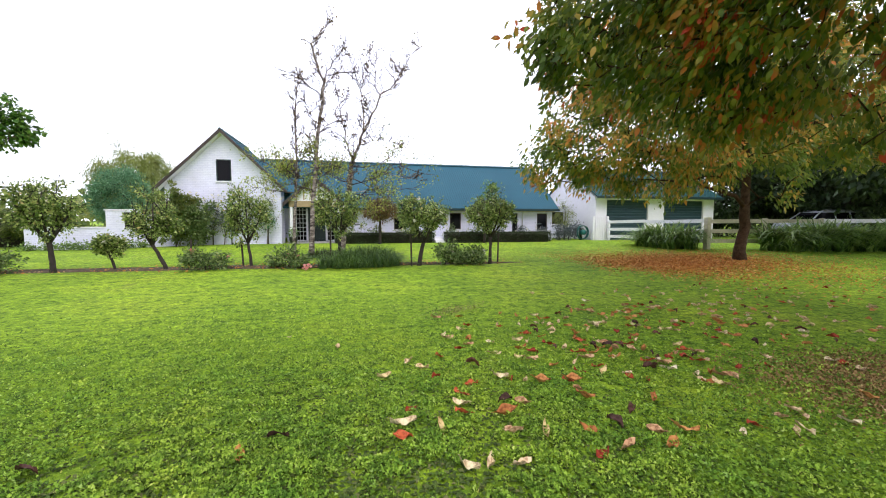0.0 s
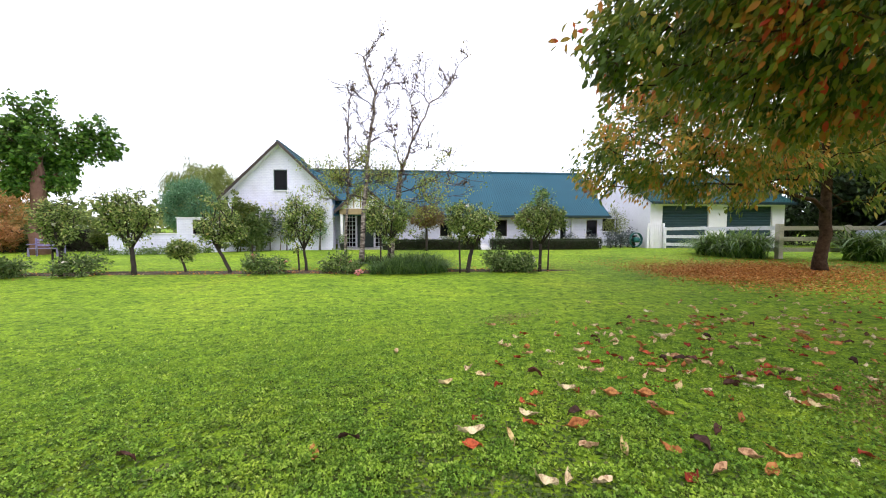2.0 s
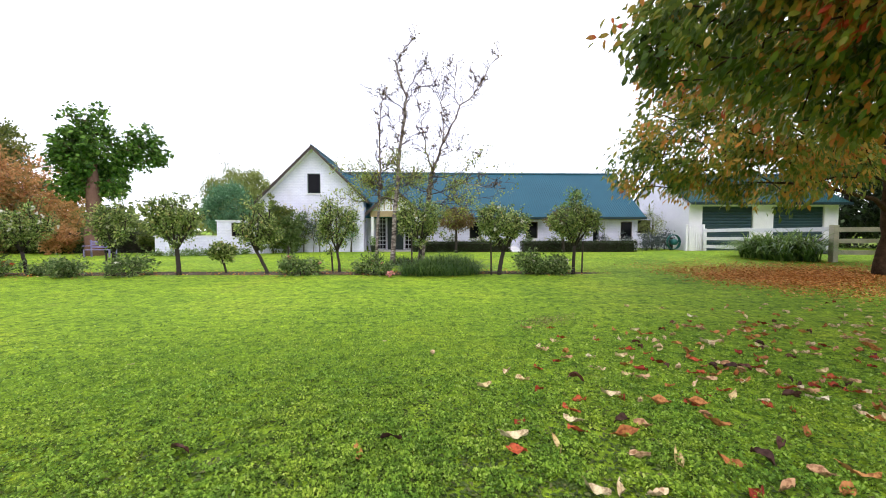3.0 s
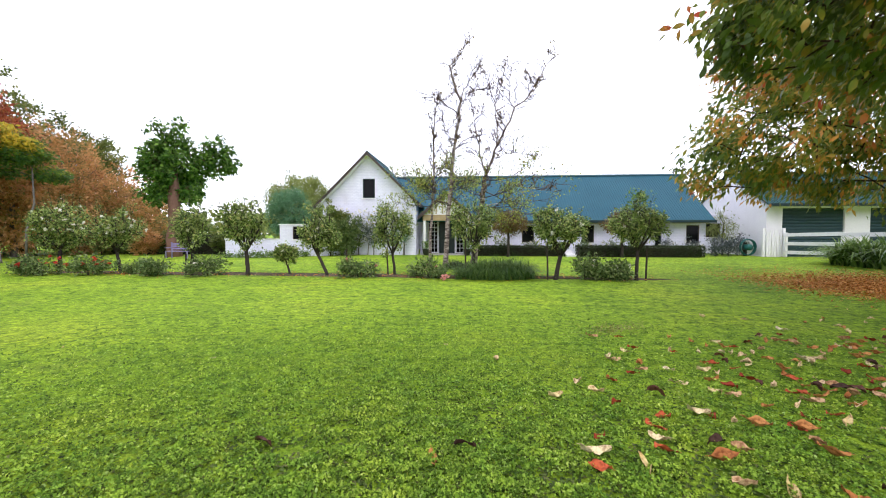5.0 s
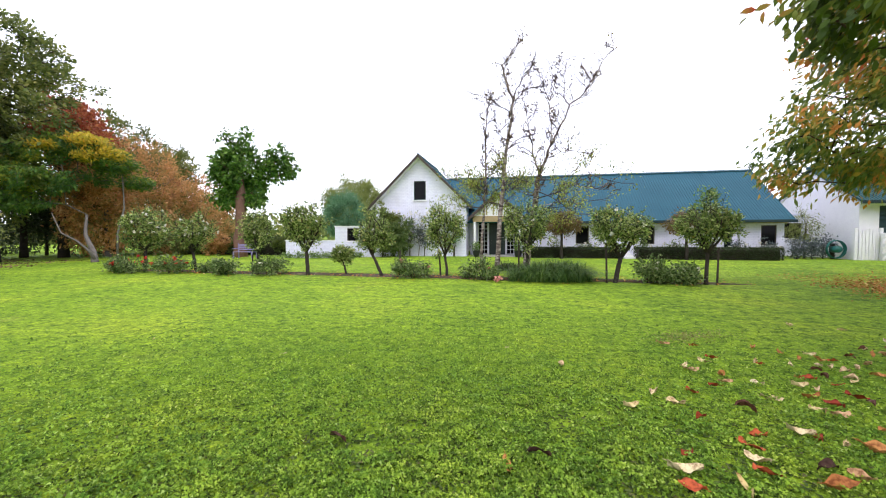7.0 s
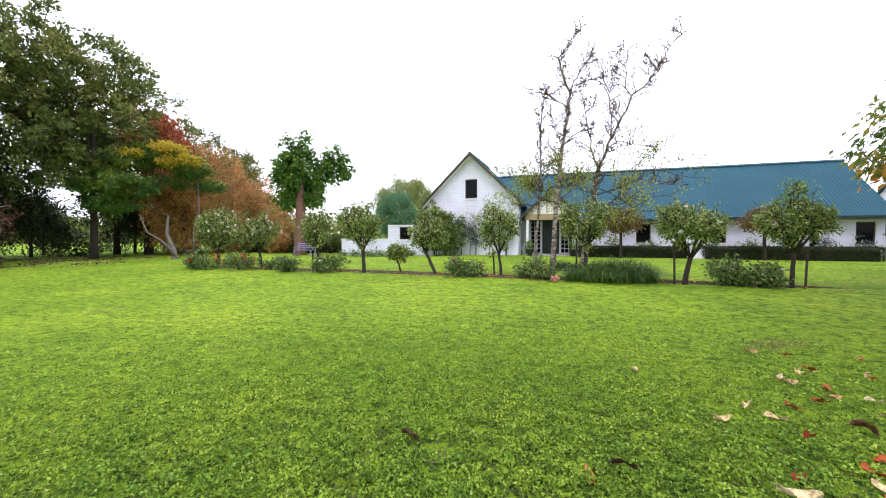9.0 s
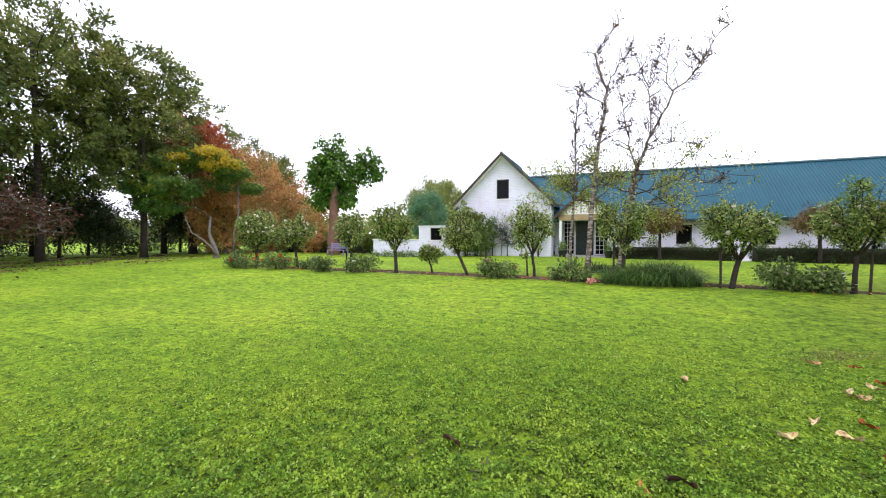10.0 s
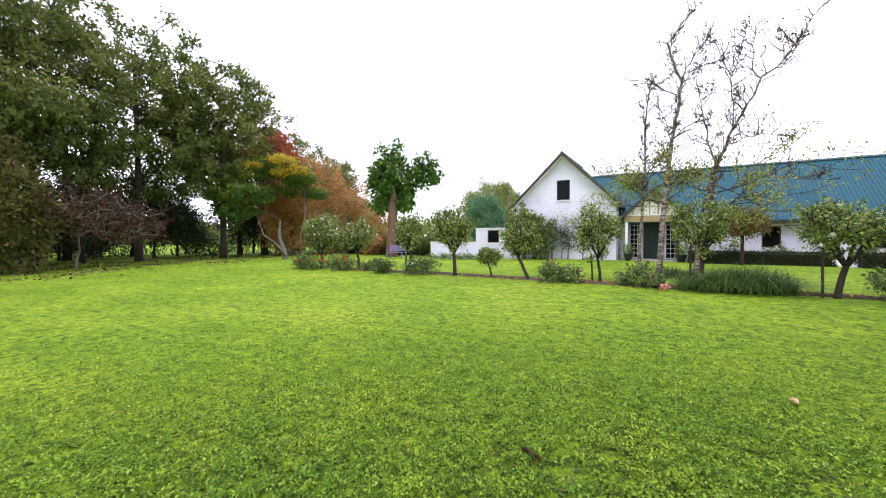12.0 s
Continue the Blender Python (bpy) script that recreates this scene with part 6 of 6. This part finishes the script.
# ---- leaves on the lawn ----
def leaf_mesh(seed, length, width, curl, cup):
    rs = np.random.default_rng(seed)
    nu, nv = 11, 7
    v = []
    for i in range(nu):
        u = i / (nu - 1)
        w = width * (math.sin(math.pi * min(1, u * 0.93 + 0.05)) ** 0.8) * 0.5
        for j in range(nv):
            s = -1 + 2 * j / (nv - 1)
            z = cup * w * abs(s) ** 1.5 * 1.3 + curl * length * abs(u - 0.45) ** 1.7 + 0.10 * length * math.sin(4.2 * u + 1.7 * seed) * s + 0.05 * length * math.sin(9 * u + 3 * s + seed) + rs.normal() * 0.003
            v.append(((u - 0.5) * length, s * w + 0.03 * length * math.sin(3 * u + seed), z))
    v = np.array(v)
    v[:, 2] -= v[:, 2].min()
    f = [(i * nv + j, (i + 1) * nv + j, (i + 1) * nv + j + 1, i * nv + j + 1) for i in range(nu - 1) for j in range(nv - 1)]
    b = Build().add(v, f)
    b.tube([(-0.5 * length, 0, v[2, 2]), (-0.62 * length, 0.01 * length, v[2, 2] + 0.004)], [0.0016, 0.0012], 4)
    return b


LEAVES = []
WORDS = ("red", "pinkish tan", "orange-brown", "straw-yellow", "dark brown")
for k in range(10):
    b = leaf_mesh(k, 0.112 + 0.012 * (k % 4), 0.038 + 0.006 * (k % 3), (0.4, 0.7, -0.4, 0.55, 0.5)[(k * 3) % 5], (0.7, 1.1, 0.4)[k % 3])
    me = quick_mesh("fallen_leaf", b.v, b.f, True)
    me.materials.append(M_FALL[k % 5])
    LEAVES.append(me)


def drop_leaf(x, y, k, turn, s=1.0, tx=0.0, ty=0.0):
    ob = new("fallen_leaf", LEAVES[k])
    ob.matrix_basis = pose(x, y, float(ground_z(x, y)) + 0.018, tx, ty, turn) @ Matrix.Scale(s, 4)
    tagged(ob, WORDS[k % 5] + " curled autumn leaf lying on the lawn", "leaf", "leaves on the lawn")


rl = np.random.default_rng(31)
# the leaves that lie nearest, (x, y, kind)
SPOTS = [(1.74, 1.69, 1), (1.00, 1.66, 1), (1.51, 1.63, 0), (2.05, 1.81, 1), (2.27, 1.80, 2), (2.03, 1.64, 2), (1.31, 1.94, 3), (1.61, 1.93, 2), (0.82, 1.70, 1), (0.36, 2.11, 0), (0.38, 2.27, 3), (0.63, 2.15, 3), (0.86, 2.48, 3), (0.91, 2.65, 0), (0.84, 2.35, 0), (0.46, 2.46, 0), (1.36, 2.93, 3), (1.42, 2.88, 0), (1.67, 2.76, 2), (1.97, 2.73, 2), (1.89, 2.40, 2), (1.90, 2.52, 1), (1.33, 2.40, 1), (1.14, 2.25, 2), (1.21, 2.46, 4), (2.53, 2.69, 0), (2.37, 2.86, 3), (2.40, 2.23, 2), (2.10, 2.10, 4), (1.84, 1.97, 4), (3.32, 2.58, 2), (3.41, 2.52, 1), (1.09, 2.00, 1)]
SPOTS += [(3.12, 2.92, 1), (2.99, 3.00, 0), (2.79, 3.33, 2), (2.91, 3.40, 1), (2.65, 3.59, 2), (1.97, 3.56, 0), (1.85, 3.33, 1), (1.98, 3.98, 3), (2.27, 3.76, 0), (3.35, 3.98, 0), (3.15, 3.51, 0), (2.81, 4.06, 2), (1.20, 3.31, 4), (1.22, 3.85, 0), (1.15, 4.38, 3), (0.59, 3.51, 1), (0.69, 3.31, 3), (0.93, 3.61, 0), (0.31, 3.17, 3), (-0.64, 2.14, 2), (-0.45, 2.30, 4), (-1.81, 2.28, 4), (1.05, 2.84, 0), (4.07, 5.79, 3), (5.26, 4.29, 1), (5.15, 3.83, 2), (3.70, 3.10, 1), (3.61, 3.19, 0), (3.18, 3.30, 2), (3.66, 4.62, 1), (0.69, 1.69, 3), (3.21, 2.37, 3)]
for x, y, k in SPOTS:
    drop_leaf(x, y, k + 5 * int(rl.integers(0, 2)), rl.uniform(0, 360), rl.uniform(1.02, 1.32), rl.uniform(-9, 9), rl.uniform(-9, 9))
# pale petals and small dark scraps blown across the open lawn
for x, y, k in ((-5.4, 4.15, 3), (-3.36, 3.99, 3), (-7.36, 2.4, 4), (-0.74, 4.71, 3), (-4.24, 1.53, 3), (-4.89, 1.16, 3), (-3.46, 1.11, 3)):
    drop_leaf(x, y, k, rl.uniform(0, 360), 0.42, rl.uniform(-9, 9), rl.uniform(-9, 9))
made = 0
while made < 190:
    x, y = rl.uniform(-0.3, 8.5), rl.uniform(1.6, 5.4)
    if y < 2.6 and x < 2.6 or x < 1.1:
        continue
    dens = math.exp(-((x - 3.2 - 0.45 * (y - 3)) / 2.3) ** 2) * (1.0 if y < 5.5 else 0.55)
    if rl.uniform() < dens:
        k = int(rl.choice(5, p=[0.24, 0.27, 0.22, 0.15, 0.12]))
        drop_leaf(x, y, k + 5 * int(rl.integers(0, 2)), rl.uniform(0, 360), rl.uniform(0.78, 1.18), rl.uniform(-9, 9), rl.uniform(-9, 9))
        made += 1


def flat_leaves(p, size, rs, wide=0.55, tilt=0.35, vary=0.4):
    n = len(p)
    a = rs.uniform(0, 6.28, n)
    d = np.stack([np.cos(a), np.sin(a), rs.normal(size=n) * tilt], 1)
    s = np.stack([-np.sin(a), np.cos(a), rs.normal(size=n) * tilt], 1)
    L = (np.asarray(size) * rs.uniform(1 - vary, 1 + vary, n))[:, None]
    v = np.stack([p - d * L / 2, p - s * L * wide / 2 + [0, 0, 0.008], p + d * L / 2, p + s * L * wide / 2 + [0, 0, 0.008]], 1).reshape(-1, 3)
    b = np.arange(n)[:, None] * 4
    return v, np.concatenate([b + np.array([[0, 1, 2]]), b + np.array([[0, 2, 3]])])


# the thinner scatter beyond, towards the fence
vs, fs, o = [], [], 0
tones = [[], [], [], [], []]
for i in range(120):
    y = rl.uniform(3.0, 6.8)
    x = 4.6 + 0.9 * (y - 3) + rl.normal() * 2.0
    k = int(rl.choice(5, p=[0.13, 0.22, 0.22, 0.33, 0.1]))
    if x > -0.5 and x < 15:
        tones[k].append((x, y))
for k in range(5):
    vs, fs, o = [], [], 0
    for x, y in tones[k]:
        lb = leaf_mesh(int(rl.integers(0, 30)), rl.uniform(0.08, 0.12), rl.uniform(0.035, 0.055), rl.uniform(-0.5, 1.0), rl.uniform(0.4, 1.2))
        m = pose(x, y, float(ground_z(x, y)) + 0.02, rl.uniform(-8, 8), rl.uniform(-8, 8), rl.uniform(0, 360))
        vs += [tuple(m @ Vector(q)) for q in np.asarray(lb.v)]
        fs += [tuple(int(q) + o for q in face) for face in lb.f]
        o = len(vs)
    solo("leaf_scatter", quick_mesh("leaf_scatter", vs, fs, True), M_FALL[k], WORDS[k] + " leaves thinly scattered over the lawn", "leaf litter", kind="stuff")

# orange carpet under the autumn tree
n = 34000
a, r = rl.uniform(0, 6.28, n), np.abs(rl.normal(size=n)) * 0.7
px, py = 10.2 + r * 4.2 * np.cos(a), 10.3 + r * 2.9 * np.sin(a)
keep = rl.uniform(size=n) < 1 / (1 + np.exp((7.6 - px) / 0.35))
px, py, n = px[keep], py[keep], int(keep.sum())
p = np.stack([px, py, ground_z(px, py) + 0.012 + 0.02 * rl.uniform(size=n)], 1)
v, f = flat_leaves(p, 0.058, rl)
solo("leaf_carpet", quick_mesh("leaf_carpet", v, f), M_LITTER, "carpet of fallen orange leaves beneath the autumn tree", "leaf litter", kind="stuff")
# brown leaf fall and bare earth under the tall trees, their shade mixed into the brown
n = 26000
px, py = rl.uniform(-31, -17.5, n), rl.uniform(-4, 17, n)
edge = -20.6 - 0.9 * np.sin(py * 0.9) - np.maximum(py - 6, 0) * 0.32
keep = rl.uniform(size=n) < 0.55 / (1 + np.exp((px - edge) / 0.5)) * (0.5 + 0.5 * np.sin(px * 1.7 + 2 * np.sin(py * 1.1)))
px, py = px[keep], py[keep]
n = len(px)
p = np.stack([px, py, ground_z(px, py) + 0.012 + 0.02 * rl.uniform(size=n)], 1)
v, f = flat_leaves(p, 0.12, rl)
solo("shade_litter", quick_mesh("shade_litter", v, f), M_SHADE, "brown leaf litter and bare earth, darkened for the shade under the tall trees", "leaf litter", kind="stuff")
# scraps on the bed
n = 900
px, py = rl.uniform(-15.5, 5.4, n), 12.0 + rl.normal(size=n) * 0.5
p = np.stack([px, py, ground_z(px, py) + 0.05], 1)
v, f = flat_leaves(p, 0.06, rl)
solo("bed_litter", quick_mesh("bed_litter", v, f), M_LITTER, "dry leaf scraps scattered over the bark mulch", "leaf litter", kind="stuff")

def lumps(x, y, scale, seed):
    """Smooth random heights 0 to 1 over the ground, at so many lumps a metre."""
    grid = np.random.default_rng(seed).uniform(size=(256, 256))
    u, w = x * scale + 500.0, y * scale + 500.0
    i, j = np.floor(u).astype(int), np.floor(w).astype(int)
    fu, fw = u - i, w - j
    fu, fw = fu * fu * (3 - 2 * fu), fw * fw * (3 - 2 * fw)
    g = lambda a, b: grid[a % 256, b % 256]
    return (g(i, j) * (1 - fu) + g(i + 1, j) * fu) * (1 - fw) + (g(i, j + 1) * (1 - fu) + g(i + 1, j + 1) * fu) * fw


# ---- turf: blades thin out and grow coarser with distance ----
def spread_out(n, r0, r1, rs):
    """Spots on the lawn, thickest near its middle and towards the house, thinning all round."""
    r = np.exp(rs.uniform(math.log(r0), math.log(r1), n)) * rs.uniform(0.9, 1.1, n)
    th = np.where(rs.uniform(size=n) < 0.86, rs.uniform(-1.62, 1.45, n) + rs.normal(size=n) * 0.12, rs.uniform(-math.pi, math.pi, n))
    return r, -0.5 + r * np.sin(th), -0.25 + r * np.cos(th)


def turf(n, r0, r1, seed):
    rs = np.random.default_rng(seed)
    r, x, y = spread_out(n, r0, r1, rs)
    soil = (((x - 4.7) / 1.25) ** 2 + ((y - 2.0) / 0.75) ** 2 < 1) & (rs.uniform(size=n) < 0.6)
    x, y, r = x[~soil], y[~soil], r[~soil]
    thin = rs.uniform(size=len(x)) > smooth_step(r, 2.6, 7.0)
    x, y, r = x[thin], y[thin], r[thin]
    n = len(x)
    tuft = rs.integers(0, n, n // 9)
    own = tuft[rs.integers(0, len(tuft), n)]
    a = rs.uniform(0, 6.28, n)
    spread = (0.006 + 0.004 * r[own]) * np.sqrt(rs.uniform(size=n))
    x, y, r = x[own] + np.cos(a) * spread, y[own] + np.sin(a) * spread, r[own]
    p = np.stack([x, y, ground_z(x, y) - 0.004], 1)
    clump = 0.45 + 0.8 * lumps(x, y, 9.0, 61) + 0.3 * lumps(x, y, 3.0, 63)
    L = ((0.026 + 0.0012 * r) * rs.uniform(0.5, 1.3, n) * clump)[:, None]
    w = ((0.0024 + 0.0011 * r) * rs.uniform(0.7, 1.3, n))[:, None]
    lean = rs.uniform(0.4, 2.4, n)[:, None]
    d = np.stack([np.cos(a), np.sin(a), np.zeros(n)], 1) * lean + np.array([0, 0, 1.0])
    d /= np.linalg.norm(d, axis=1, keepdims=True)
    s = np.stack([-np.sin(a), np.cos(a), np.zeros(n)], 1)
    v = np.stack([p - s * w / 2, p + s * w / 2, p + d * L], 1).reshape(-1, 3)
    return v, np.arange(3 * n).reshape(-1, 3)


v, f = turf(400000, 0.55, 10.5, 41)
solo("turf", quick_mesh("turf", v, f), M_GRASS, "short mown grass blades of the lawn", "grass", kind="stuff")
n = 430000
r, x, y = spread_out(n, 0.55, 9.0, rl)
patchy = np.sin(2.1 * x + 1.3 * np.sin(1.7 * y)) * np.sin(2.6 * y + 0.8 * x)
mat_h = 0.55 * lumps(x, y, 9.0, 61) + 0.25 * lumps(x, y, 21.0, 62) + 0.3 * lumps(x, y, 3.0, 63)
keep = (patchy * 0.3 + mat_h * 3.2 - 1.75 + rl.normal(size=n) * 0.22 > -0.25 - 0.8 * smooth_step(r, 2.0, 5.5)) & (rl.uniform(size=n) > smooth_step(r, 2.6, 9.0))
p = np.stack([x, y, ground_z(x, y) + 0.004 + 0.085 * np.maximum(mat_h - 0.22, 0.02) * rl.uniform(0.6, 1, n)], 1)[keep]
v, f = flat_leaves(p, (0.0150 + 0.0014 * r)[keep], rl, 0.8, 0.45)
solo("clover", quick_mesh("clover", v, f), M_CLOVER, "small clover leaves growing through the lawn", "clover", kind="stuff")

# dull thatch low between the tufts; its dark tone stands in for shaded gaps
n = 70000
r, x, y = spread_out(n, 0.55, 6.5, rl)
keep = rl.uniform(size=n) > smooth_step(r, 1.5, 5.0)
p = np.stack([x, y, ground_z(x, y) + rl.uniform(0.001, 0.006, n)], 1)[keep]
v, f = flat_leaves(p, (0.034 + 0.0020 * r)[keep], rl, 0.5, 0.12)
solo("thatch", quick_mesh("thatch", v, f), M_THATCH, "dull green thatch, dark for the shade low between the grass tufts", "grass", kind="stuff")

# worn, crumbly soil showing through the grass
n = 16000
x, y = 4.9 + rl.normal(size=n) * 0.62, 2.05 + rl.normal(size=n) * 0.36
p = np.stack([x, y, ground_z(x, y) + rl.uniform(0.004, 0.018, n)], 1)
v, f = flat_leaves(p, 0.022, rl, 0.8, 0.5)
solo("soil_crumbs", quick_mesh("soil_crumbs", v, f), M_CRUMB, "brown soil crumbs and dry scraps worn through the grass", "soil", kind="stuff")
n = 700
x = 1.7 + rl.normal(size=n) * 0.28
y = 5.85 + 0.35 * (x - 1.7) + rl.normal(size=n) * 0.16
p = np.stack([x, y, ground_z(x, y) + rl.uniform(0.004, 0.02, n)], 1)
v, f = flat_leaves(p, 0.018, rl, 0.8, 0.5)
solo("worn_turf", quick_mesh("worn_turf", v, f), M_STRAW, "small worn straw-coloured ridge in the turf", "soil", kind="stuff")
